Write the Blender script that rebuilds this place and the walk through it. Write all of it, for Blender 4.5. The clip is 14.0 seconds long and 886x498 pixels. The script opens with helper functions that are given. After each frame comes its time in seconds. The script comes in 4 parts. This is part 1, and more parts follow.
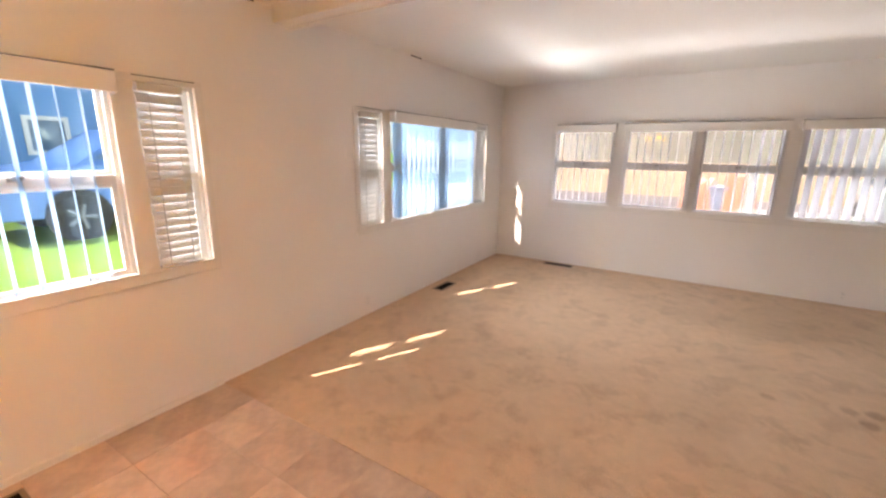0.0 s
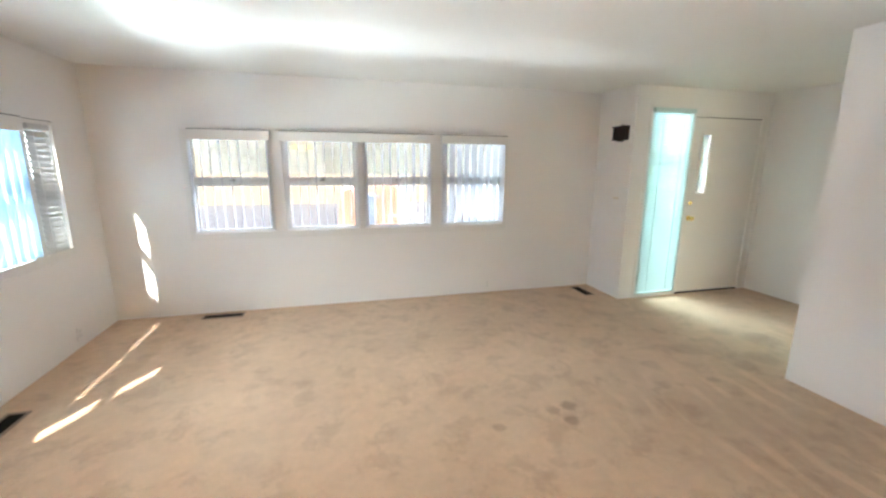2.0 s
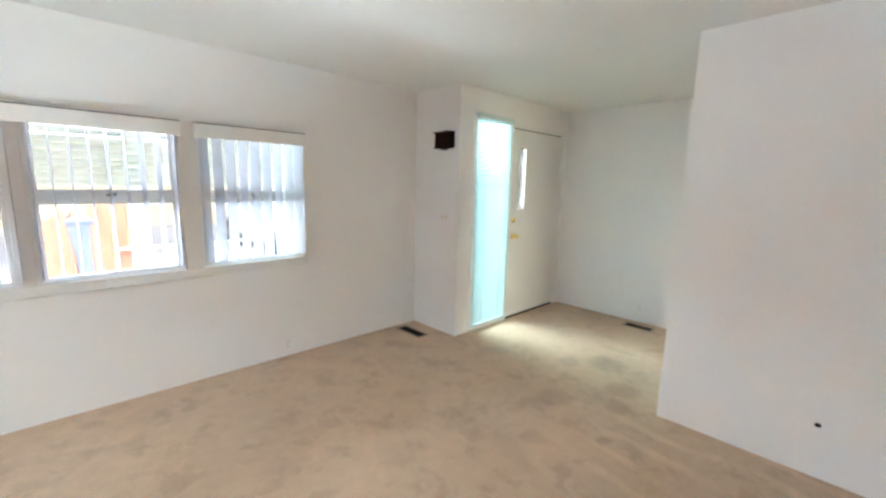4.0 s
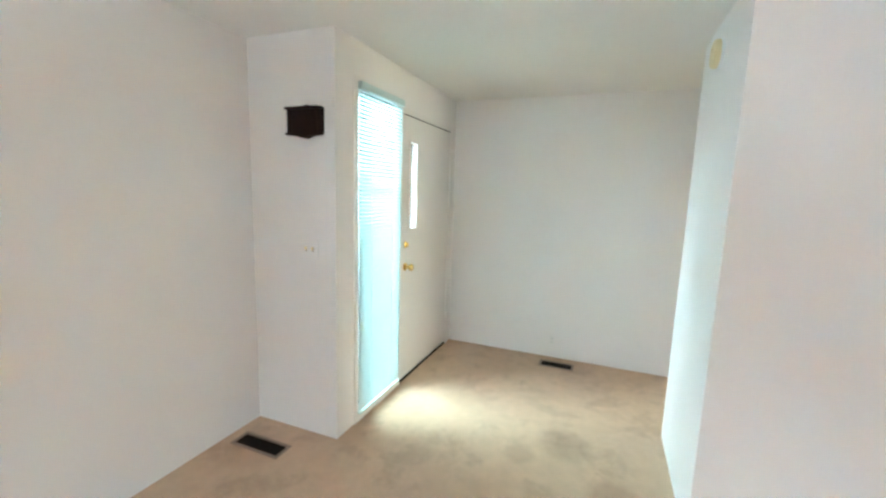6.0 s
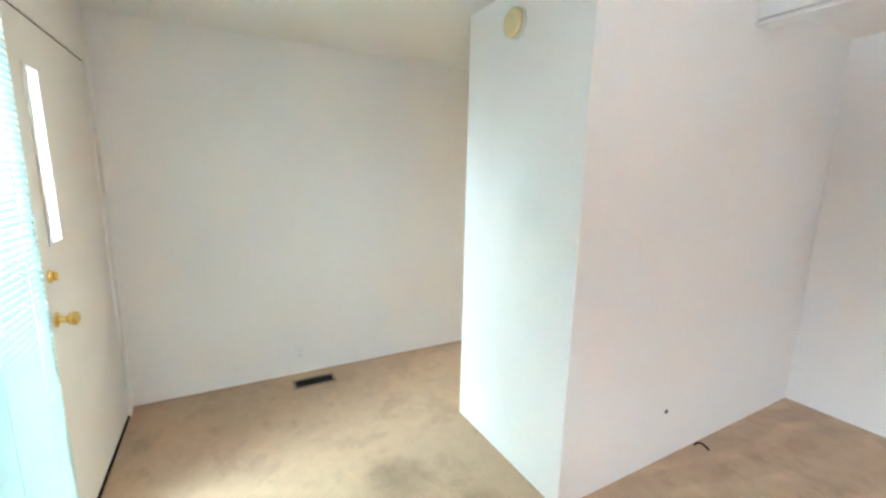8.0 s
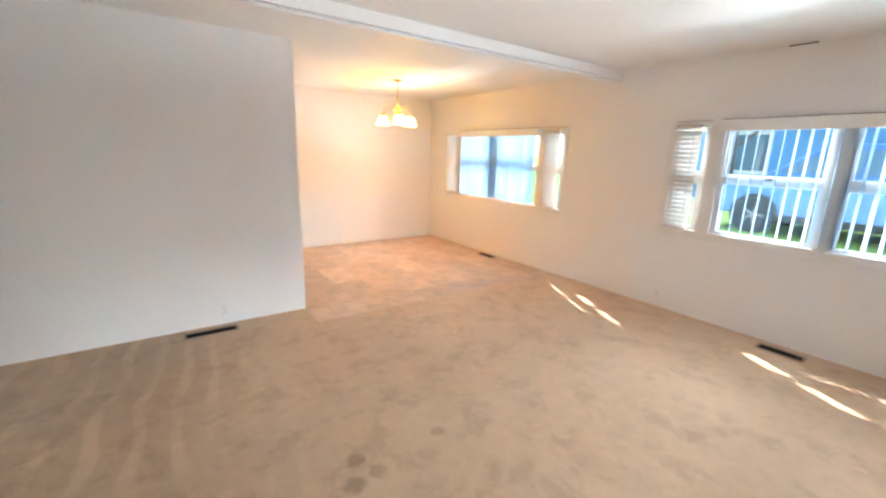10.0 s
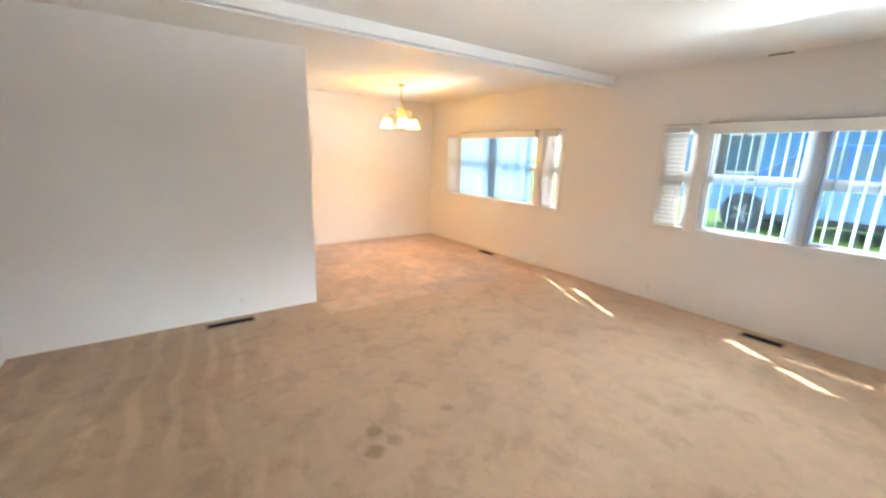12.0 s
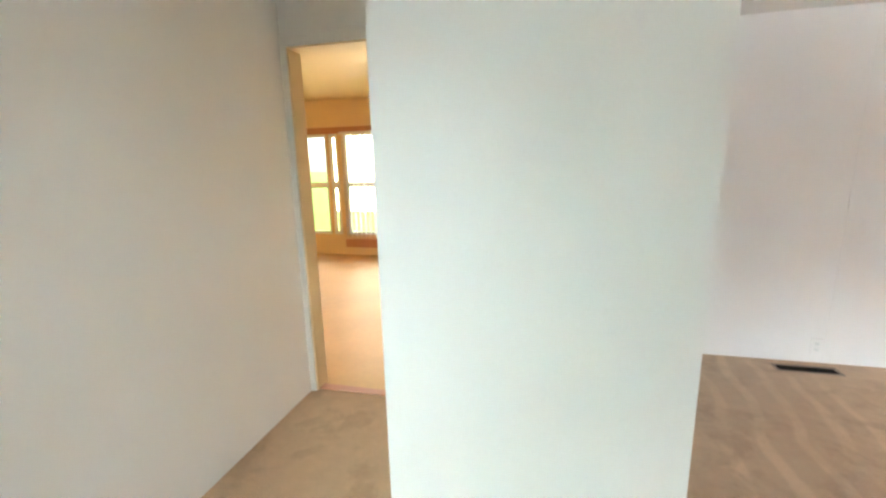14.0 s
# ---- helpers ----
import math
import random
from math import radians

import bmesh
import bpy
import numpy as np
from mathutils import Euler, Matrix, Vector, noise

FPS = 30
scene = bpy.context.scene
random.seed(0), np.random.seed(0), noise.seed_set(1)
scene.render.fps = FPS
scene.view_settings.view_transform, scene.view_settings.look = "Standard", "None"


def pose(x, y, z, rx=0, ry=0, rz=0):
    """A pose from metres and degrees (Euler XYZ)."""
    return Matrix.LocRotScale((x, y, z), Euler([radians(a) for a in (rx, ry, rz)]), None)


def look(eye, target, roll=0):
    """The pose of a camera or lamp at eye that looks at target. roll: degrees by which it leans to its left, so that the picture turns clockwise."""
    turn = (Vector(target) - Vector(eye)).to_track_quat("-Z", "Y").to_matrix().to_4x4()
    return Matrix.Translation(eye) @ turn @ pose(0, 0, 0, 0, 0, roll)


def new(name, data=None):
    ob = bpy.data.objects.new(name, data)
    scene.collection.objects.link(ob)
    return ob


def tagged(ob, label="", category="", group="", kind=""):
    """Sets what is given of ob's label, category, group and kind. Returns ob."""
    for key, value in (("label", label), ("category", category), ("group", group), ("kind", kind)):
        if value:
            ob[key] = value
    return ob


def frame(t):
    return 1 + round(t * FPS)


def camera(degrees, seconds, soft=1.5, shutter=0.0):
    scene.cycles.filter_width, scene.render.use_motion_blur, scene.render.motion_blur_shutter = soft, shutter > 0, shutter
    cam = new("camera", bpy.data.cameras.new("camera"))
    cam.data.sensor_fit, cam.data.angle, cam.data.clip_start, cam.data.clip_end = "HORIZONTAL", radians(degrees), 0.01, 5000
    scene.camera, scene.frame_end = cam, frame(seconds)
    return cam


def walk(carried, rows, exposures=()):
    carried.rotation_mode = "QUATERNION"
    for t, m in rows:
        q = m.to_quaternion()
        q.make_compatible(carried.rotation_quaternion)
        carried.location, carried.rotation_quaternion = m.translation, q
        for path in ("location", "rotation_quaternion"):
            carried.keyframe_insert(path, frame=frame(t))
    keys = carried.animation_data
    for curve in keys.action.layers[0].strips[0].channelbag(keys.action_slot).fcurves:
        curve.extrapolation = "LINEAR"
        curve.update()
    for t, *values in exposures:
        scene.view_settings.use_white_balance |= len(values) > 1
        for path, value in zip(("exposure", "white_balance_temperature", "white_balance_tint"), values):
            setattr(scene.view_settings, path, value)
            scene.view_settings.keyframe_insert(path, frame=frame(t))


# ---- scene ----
cam = camera(94.9, 14.0, soft=2.5)

PATH = [
    (0, (2.386, -5.385, 1.443), (1.366, -3.728, 0.979), 0.8),
    (0.5, (2.171, -5.147, 1.42), (1.57, -3.286, 0.999), 0.5),
    (1, (2.121, -4.872, 1.463), (1.888, -2.925, 1.071), 0.1),
    (1.5, (2.117, -4.635, 1.49), (2.274, -2.684, 1.078), 0.3),
    (2, (2.068, -4.361, 1.498), (2.571, -2.47, 1.086), 0.4),
    (2.5, (2.13, -4.094, 1.445), (2.93, -2.304, 1.05), 0.8),
    (3, (2.25, -3.773, 1.447), (3.301, -2.108, 1.092), 1.3),
    (3.5, (2.357, -3.459, 1.424), (3.598, -1.927, 1.088), 1.5),
    (4, (2.449, -3.167, 1.436), (3.827, -1.752, 1.12), 1.4),
    (4.2, (2.519, -3.03, 1.423), (3.963, -1.681, 1.116), 1.5),
    (6.3, (3.367, -1.807, 1.488), (5.248, -1.198, 1.189), 1.4),
    (6.5, (3.42, -1.691, 1.48), (5.327, -1.175, 1.168), 1.1),
    (7, (3.626, -1.444, 1.479), (5.588, -1.261, 1.138), 1.0),
    (7.5, (3.801, -1.218, 1.47), (5.744, -1.545, 1.125), 0.8),
    (8, (3.999, -1.183, 1.473), (5.728, -2.121, 1.113), 1.1),
    (8.5, (4.117, -1.168, 1.52), (5.271, -2.749, 1.11), 1.6),
    (9, (4.1, -1.091, 1.441), (4.349, -3.039, 1.063), 2.0),
    (9.2, (4.083, -1.056, 1.439), (3.924, -3.013, 1.055), 2.3),
    (9.8, (4.045, -0.93, 1.445), (3.115, -2.643, 0.995), 1.7),
    (10.4, (3.995, -0.79, 1.445), (2.558, -2.107, 0.995), 1.7),
    (10.9, (3.99, -0.69, 1.445), (2.434, -1.863, 0.995), 1.7),
    (11.3, (4.007, -0.638, 1.45), (2.473, -1.832, 0.979), 1.2),
    (11.5, (4.048, -0.644, 1.424), (2.556, -1.892, 0.96), 1.0),
    (12, (4.209, -0.733, 1.453), (3.069, -2.311, 0.997), 1.6),
    (12.5, (4.446, -0.942, 1.429), (3.917, -2.826, 1.016), 0.8),
    (13, (4.761, -1.088, 1.412), (4.751, -3.056, 1.061), 0.5),
    (13.5, (5.167, -1.184, 1.451), (5.464, -3.124, 1.065), -0.2),
    (14, (5.539, -1.335, 1.403), (6.011, -3.238, 1.01), -1.3),
]
EXPOSURES = [
    (0.0, 2.52, 7350, 20),
    (0.5, 2.57, 6550, 9),
    (1.5, 2.82, 6250, 4),
    (4.0, 3.0, 5950, 3),
    (6.5, 3.35, 5800, 1),
    (8.0, 3.4, 6000, 4),
    (9.0, 3.08, 6150, 8),
    (11.5, 2.83, 6500, 7),
    (12.5, 2.84, 6450, 5),
    (13.5, 3.06, 6400, 8),
    (14.0, 3.13, 6450, 6),
]
walk(cam, [(t, look(eye, target, roll)) for t, eye, target, roll in PATH], EXPOSURES)

# ---- world, sun, large lights ----
world = bpy.data.worlds.new("sky")
scene.world = world
world.use_nodes = True
wn = world.node_tree
sky = wn.nodes.new("ShaderNodeTexSky")
sky.sky_type = "NISHITA"
sky.sun_disc = False
sky.sun_elevation = radians(44.4)
sky.sun_rotation = radians(208)
wn.links.new(sky.outputs["Color"], wn.nodes["Background"].inputs["Color"])
wn.nodes["Background"].inputs["Strength"].default_value = 0.06

sun_data = bpy.data.lights.new("sun", "SUN")
sun_data.energy, sun_data.angle, sun_data.color = 2.8, radians(0.5), (1.0, 0.93, 0.82)
sun = new("sun", sun_data)
sun.matrix_world = look((-4.8, -9.0, 10.0), (0, 0, 0))


def sky_panel(name, eye, target, wide, high, watts, colour):
    """An added area lamp outside an opening, standing in for daylight."""
    d = bpy.data.lights.new(name, "AREA")
    d.shape, d.size, d.size_y, d.energy, d.color = "RECTANGLE", wide, high, watts, colour
    ob = new(name, d)
    ob.matrix_world = look(eye, target)
    return ob


# added lamps for daylight from sky and sunlit ground just below the sills
sky_panel("skylight_west", (-3.4, -3.1, 3.1), (0.4, -3.5, 1.2), 5.4, 1.2, 88, (0.80, 0.90, 1.0))
sky_panel("groundlight_west", (-1.9, -3.4, 0.20), (1.6, -3.4, 2.2), 6.5, 0.35, 112, (0.84, 0.93, 1.0))
sky_panel("skylight_north", (2.0, 6.0, 3.2), (2.7, -0.6, 1.1), 6.0, 2.4, 370, (0.84, 0.92, 1.0))
sky_panel("groundlight_north", (2.4, 2.6, 0.05), (2.6, -1.9, 1.9), 6.5, 0.5, 74, (0.90, 0.95, 1.0))
sky_panel("skylight_entry", (5.45, 1.75, 2.40), (5.72, -0.70, 0.85), 1.7, 1.4, 36, (0.74, 1.0, 0.95))
sky_panel("skylight_back", (8.6, -10.6, 1.5), (8.4, -6.5, 1.2), 4.0, 2.2, 80, (1.0, 0.88, 0.66))

# ---- materials ----


def material(name, colour, rough=0.6, metal=0.0, vary=0.06, scale=3.0, fine=120.0, bump=0.1, depth=0.002, tint=0.0, coat=0.0):
    """Painted or plain surface with soft mottling, fine grain and, with tint, a shift from piece to piece."""
    m = bpy.data.materials.new(name)
    m.use_nodes = True
    nt = m.node_tree
    b = nt.nodes["Principled BSDF"]
    b.inputs["Roughness"].default_value = rough
    b.inputs["Metallic"].default_value = metal
    b.inputs["Coat Weight"].default_value = coat
    co = nt.nodes.new("ShaderNodeTexCoord")
    n1 = nt.nodes.new("ShaderNodeTexNoise")
    n1.inputs["Scale"].default_value = scale
    n1.inputs["Detail"].default_value = 5
    n2 = nt.nodes.new("ShaderNodeTexNoise")
    n2.inputs["Scale"].default_value = fine
    for n in (n1, n2):
        nt.links.new(co.outputs["Object"], n.inputs["Vector"])
    add = nt.nodes.new("ShaderNodeMath")
    add.operation = "MULTIPLY_ADD"
    add.inputs[1].default_value = 0.35
    nt.links.new(n2.outputs["Fac"], add.inputs[0])
    nt.links.new(n1.outputs["Fac"], add.inputs[2])
    rng = nt.nodes.new("ShaderNodeMapRange")
    rng.inputs["From Min"].default_value, rng.inputs["From Max"].default_value = 0.35, 1.0
    rng.inputs["To Min"].default_value, rng.inputs["To Max"].default_value = 1 - vary, 1 + vary
    nt.links.new(add.outputs[0], rng.inputs["Value"])
    val = rng.outputs["Result"]
    if tint:
        info = nt.nodes.new("ShaderNodeObjectInfo")
        r2 = nt.nodes.new("ShaderNodeMapRange")
        r2.inputs["To Min"].default_value, r2.inputs["To Max"].default_value = 1 - tint, 1 + tint
        nt.links.new(info.outputs["Random"], r2.inputs["Value"])
        mul = nt.nodes.new("ShaderNodeMath")
        mul.operation = "MULTIPLY"
        nt.links.new(val, mul.inputs[0])
        nt.links.new(r2.outputs["Result"], mul.inputs[1])
        val = mul.outputs[0]
    sc = nt.nodes.new("ShaderNodeVectorMath")
    sc.operation = "SCALE"
    sc.inputs[0].default_value = colour
    nt.links.new(val, sc.inputs["Scale"])
    nt.links.new(sc.outputs["Vector"], b.inputs["Base Color"])
    if bump:
        bp = nt.nodes.new("ShaderNodeBump")
        bp.inputs["Strength"].default_value, bp.inputs["Distance"].default_value = bump, depth
        nt.links.new(n2.outputs["Fac"], bp.inputs["Height"])
        nt.links.new(bp.outputs["Normal"], b.inputs["Normal"])
    return m


def glass_material(name, colour=(1, 1, 1), rough=0.0):
    m = bpy.data.materials.new(name)
    m.use_nodes = True
    b = m.node_tree.nodes["Principled BSDF"]
    b.inputs["Base Color"].default_value = (*colour, 1)
    b.inputs["Transmission Weight"].default_value = 1.0
    b.inputs["Roughness"].default_value = rough
    b.inputs["IOR"].default_value = 1.45
    return m


def translucent_material(name, colour, through_colour, share):
    """Thin plastic or fabric that lets part of the light through."""
    m = bpy.data.materials.new(name)
    m.use_nodes = True
    nt = m.node_tree
    b = nt.nodes["Principled BSDF"]
    b.inputs["Base Color"].default_value = (*colour, 1)
    b.inputs["Roughness"].default_value = 0.5
    tr = nt.nodes.new("ShaderNodeBsdfTranslucent")
    tr.inputs["Color"].default_value = (*through_colour, 1)
    mix = nt.nodes.new("ShaderNodeMixShader")
    mix.inputs["Fac"].default_value = share
    co = nt.nodes.new("ShaderNodeTexCoord")
    no = nt.nodes.new("ShaderNodeTexNoise")
    no.inputs["Scale"].default_value = 60
    nt.links.new(co.outputs["Object"], no.inputs["Vector"])
    bp = nt.nodes.new("ShaderNodeBump")
    bp.inputs["Strength"].default_value, bp.inputs["Distance"].default_value = 0.1, 0.001
    nt.links.new(no.outputs["Fac"], bp.inputs["Height"])
    nt.links.new(bp.outputs["Normal"], b.inputs["Normal"])
    nt.links.new(b.outputs[0], mix.inputs[1])
    nt.links.new(tr.outputs[0], mix.inputs[2])
    nt.links.new(mix.outputs[0], nt.nodes["Material Output"].inputs["Surface"])
    return m


def glow_material(name, colour, strength):
    m = bpy.data.materials.new(name)
    m.use_nodes = True
    b = m.node_tree.nodes["Principled BSDF"]
    b.inputs["Base Color"].default_value = (*colour, 1)
    b.inputs["Emission Color"].default_value = (*colour, 1)
    b.inputs["Emission Strength"].default_value = strength
    return m


def carpet_material():
    m = bpy.data.materials.new("carpet")
    m.use_nodes = True
    nt = m.node_tree
    link = nt.links.new
    b = nt.nodes["Principled BSDF"]
    b.inputs["Roughness"].default_value = 0.95
    b.inputs["Specular IOR Level"].default_value = 0.1
    b.inputs["Sheen Weight"].default_value = 0.15
    co = nt.nodes.new("ShaderNodeTexCoord")

    def noise_at(scale, detail=4.0, rough=0.5, bend=0.0):
        n = nt.nodes.new("ShaderNodeTexNoise")
        n.inputs["Scale"].default_value, n.inputs["Detail"].default_value = scale, detail
        n.inputs["Roughness"].default_value, n.inputs["Distortion"].default_value = rough, bend
        link(co.outputs["Object"], n.inputs["Vector"])
        return n.outputs["Fac"]

    def ranged(v, a, z, lo, hi):
        r = nt.nodes.new("ShaderNodeMapRange")
        r.interpolation_type = "SMOOTHSTEP"
        for k, q in (("From Min", a), ("From Max", z), ("To Min", lo), ("To Max", hi)):
            r.inputs[k].default_value = q
        link(v, r.inputs["Value"])
        return r.outputs["Result"]

    def times(a, c):
        n = nt.nodes.new("ShaderNodeMath")
        n.operation = "MULTIPLY"
        link(a, n.inputs[0])
        link(c, n.inputs[1])
        return n.outputs[0]

    v = ranged(noise_at(1.1, 3), 0.35, 0.68, 0.955, 1.04)
    v = times(v, ranged(noise_at(4.2, 9, rough=0.68, bend=0.25), 0.50, 0.62, 1.025, 0.875))
    v = times(v, ranged(noise_at(2.3, 8, rough=0.6, bend=0.3), 0.52, 0.64, 1.0, 0.92))
    v = times(v, ranged(noise_at(13, 6), 0.35, 0.7, 0.965, 1.035))
    v = times(v, ranged(noise_at(220, 2), 0.2, 0.8, 0.82, 1.18))
    wave = nt.nodes.new("ShaderNodeTexWave")
    wave.inputs["Scale"].default_value, wave.inputs["Distortion"].default_value = 1.6, 6.0
    wave.inputs["Detail"].default_value, wave.inputs["Detail Scale"].default_value = 2.0, 0.7
    mp = nt.nodes.new("ShaderNodeMapping")
    mp.inputs["Rotation"].default_value = (0, 0, radians(7))
    link(co.outputs["Object"], mp.inputs["Vector"])
    link(mp.outputs["Vector"], wave.inputs["Vector"])
    sep = nt.nodes.new("ShaderNodeSeparateXYZ")
    link(co.outputs["Object"], sep.inputs[0])
    swept_shaded = times(ranged(sep.outputs["X"], 3.2, 4.2, 0.0, 1.0), ranged(sep.outputs["X"], 5.1, 5.3, 1.0, 0.0))
    swept_shaded = times(swept_shaded, ranged(sep.outputs["Y"], -2.6, -1.9, 1.0, 0.0))
    streak = times(ranged(wave.outputs["Fac"], 0.6, 0.95, 0.0, 0.17), ranged(noise_at(2.0, 3), 0.4, 0.6, 0.25, 1.0))
    lift = nt.nodes.new("ShaderNodeMath")
    lift.operation = "MULTIPLY_ADD"
    link(swept_shaded, lift.inputs[0])
    # darker base under the vacuum streaks paints in the shade beside the divider
    low = nt.nodes.new("ShaderNodeMath")
    low.operation = "SUBTRACT"
    low.inputs[1].default_value = 0.13
    link(streak, low.inputs[0])
    link(low.outputs[0], lift.inputs[1])
    lift.inputs[2].default_value = 1.0
    v = times(v, lift.outputs[0])
    warp = nt.nodes.new("ShaderNodeTexNoise")
    warp.inputs["Scale"].default_value = 14
    link(co.outputs["Object"], warp.inputs["Vector"])
    wob = nt.nodes.new("ShaderNodeVectorMath")
    wob.operation = "MULTIPLY_ADD"
    wob.inputs[1].default_value = (0.07, 0.07, 0)
    link(warp.outputs["Color"], wob.inputs[0])
    link(co.outputs["Object"], wob.inputs[2])
    for x, y, r, dark in ((3.38, -2.46, 0.06, 0.70), (3.44, -2.33, 0.07, 0.66), (3.32, -2.35, 0.055, 0.72), (2.93, -2.42, 0.045, 0.76),
                          (4.35, -2.0, 0.10, 0.86), (4.85, -1.85, 0.16, 0.84), (5.65, -1.85, 0.20, 0.80), (5.3, -2.12, 0.16, 0.78), (5.05, -2.2, 0.13, 0.80), (5.45, -1.62, 0.12, 0.82), (4.62, -2.30, 0.06, 0.78), (2.5, -1.2, 0.3, 0.92)):
        d = nt.nodes.new("ShaderNodeVectorMath")
        d.operation = "DISTANCE"
        d.inputs[1].default_value = (x + 0.035, y + 0.035, 0)
        link(wob.outputs["Vector"], d.inputs[0])
        v = times(v, ranged(d.outputs["Value"], r * 0.45, r, dark, 1.0))
    sc = nt.nodes.new("ShaderNodeVectorMath")
    sc.operation = "SCALE"
    sc.inputs[0].default_value = (0.60, 0.416, 0.276)
    link(v, sc.inputs["Scale"])
    link(sc.outputs["Vector"], b.inputs["Base Color"])
    bp = nt.nodes.new("ShaderNodeBump")
    bp.inputs["Strength"].default_value, bp.inputs["Distance"].default_value = 0.6, 0.006
    link(noise_at(260, 3), bp.inputs["Height"])
    link(bp.outputs["Normal"], b.inputs["Normal"])
    return m


wall_paint = material("wall_paint", (0.86, 0.835, 0.815), 0.55, vary=0.025, scale=1.2, fine=160, bump=0.12)
ceiling_paint = material("ceiling_paint", (0.86, 0.845, 0.805), 0.75, vary=0.035, scale=0.9, fine=90, bump=0.3, depth=0.003)
trim_paint = material("trim_paint", (0.82, 0.80, 0.77), 0.4, vary=0.02, scale=4, fine=60, bump=0.05)
vinyl_white = material("vinyl_white", (0.84, 0.85, 0.85), 0.35, vary=0.02, scale=5, fine=80, bump=0.03)
door_paint = material("door_paint", (0.79, 0.765, 0.735), 0.38, vary=0.02, scale=2, fine=50, bump=0.04)
carpet = carpet_material()
tile_vinyl = material("tile_vinyl", (0.56, 0.40, 0.30), 0.4, vary=0.26, scale=5, fine=20, bump=0.12, tint=0.15)
tile_joint = material("tile_joint", (0.45, 0.315, 0.235), 0.8, vary=0.15, scale=6)
blind_white = translucent_material("blind_white", (0.66, 0.65, 0.64), (0.85, 0.86, 0.84), 0.02)
front_vane = translucent_material("front_vane", (0.60, 0.60, 0.64), (0.88, 0.88, 0.93), 0.27)
# bluish vanes, darkened in colour to hold down the glare of the side windows
dimmed_side_vane = translucent_material("dimmed_side_vane", (0.37, 0.51, 0.65), (0.48, 0.72, 0.92), 0.24)
mini_blind = translucent_material("mini_blind", (0.58, 0.66, 0.65), (0.76, 0.95, 0.93), 0.22)
# tinted dark to dim the outside view through the side and sidelight panes
dimmed_glass = glass_material("dimmed_glass", (0.54, 0.62, 0.67))
back_glass = glass_material("back_glass", (0.97, 0.97, 0.9))
# darker tint again, dimming the bright drive behind the front windows
dimmed_front_glass = glass_material("dimmed_front_glass", (0.39, 0.39, 0.40))
brass = material("brass", (0.83, 0.62, 0.22), 0.22, 1.0, vary=0.08, scale=12, bump=0.03)
dark_wood = material("dark_wood", (0.022, 0.010, 0.008), 0.5, vary=0.3, scale=9, fine=40, bump=0.12)
bronze = material("bronze_metal", (0.014, 0.010, 0.008), 0.8, 0.0, vary=0.2, scale=14, bump=0.08)
vent_tan = material("vent_tan", (0.27, 0.19, 0.14), 0.6, 0.0, vary=0.15, scale=14, bump=0.06)
black = material("duct_black", (0.012, 0.010, 0.009), 0.9, vary=0.3, scale=8)
cream_plastic = material("cream_plastic", (0.76, 0.63, 0.36), 0.45, vary=0.06, scale=10, bump=0.04)
white_plastic = material("white_plastic", (0.80, 0.79, 0.77), 0.35, vary=0.02, scale=12, bump=0.02)
slot_tan = material("slot_tan", (0.42, 0.36, 0.30), 0.6, vary=0.05, scale=10)
grey_metal = material("grey_metal", (0.30, 0.31, 0.32), 0.4, 0.8, vary=0.1, scale=12)
for dull in (black, dark_wood, bronze):
    dull.node_tree.nodes["Principled BSDF"].inputs["Specular IOR Level"].default_value = 0.08
# solid dark colour that stands in for shade inside narrow gaps
gap_dark = material("shadow_gap", (0.05, 0.04, 0.035), 0.9, vary=0.2, scale=10)
amber_shade = glow_material("lit_glass", (1.0, 0.52, 0.075), 6.2)
laminate = material("laminate", (0.60, 0.35, 0.14), 0.52, vary=0.12, scale=2, fine=20, bump=0.05)
# cream deepened to yellow, the back room's warm light put into the colour
warm_lit_cream = material("warm_lit_cream", (0.82, 0.62, 0.36), 0.6, vary=0.03, scale=1.5, bump=0.08)
rose_trim = material("rose_trim", (0.55, 0.26, 0.16), 0.5, vary=0.08, scale=5)
grass_green = material("grass_green", (0.17, 0.30, 0.035), 0.9, vary=0.35, scale=1.6, fine=70, bump=0.8, depth=0.03)
concrete = material("concrete", (0.34, 0.33, 0.36), 0.85, vary=0.12, scale=0.8, fine=60, bump=0.2)
awning_beige = material("awning_beige", (0.64, 0.58, 0.49), 0.5, 0.0, vary=0.06, scale=6, bump=0.05)
blue_siding = material("blue_siding", (0.12, 0.34, 0.68), 0.6, vary=0.10, scale=1.5, bump=0.08)
roof_grey = material("roof_grey", (0.20, 0.20, 0.21), 0.85, vary=0.2, scale=3, fine=40, bump=0.3)
car_blue = material("car_blue", (0.05, 0.16, 0.42), 0.4, 0.1, vary=0.03, scale=2, bump=0.0, coat=0.3)
car_white = material("car_white", (0.75, 0.76, 0.78), 0.3, 0.0, vary=0.02, scale=2, bump=0.0, coat=0.8)
car_glass = material("car_glass", (0.10, 0.17, 0.25), 0.05, 0.0, vary=0.02, scale=2, bump=0.0)
rubber = material("rubber", (0.025, 0.025, 0.027), 0.85, vary=0.2, scale=10)
alloy = material("alloy", (0.22, 0.23, 0.25), 0.5, 0.5, vary=0.06, scale=10, bump=0.02)
orange_tarp = material("orange_tarp", (0.60, 0.28, 0.18), 0.55, vary=0.18, scale=3, fine=25, bump=0.2)
bin_grey = material("bin_grey", (0.24, 0.27, 0.36), 0.5, vary=0.06, scale=4, bump=0.04)
tan_stucco = material("tan_stucco", (0.62, 0.50, 0.36), 0.85, vary=0.08, scale=2, fine=60, bump=0.2)
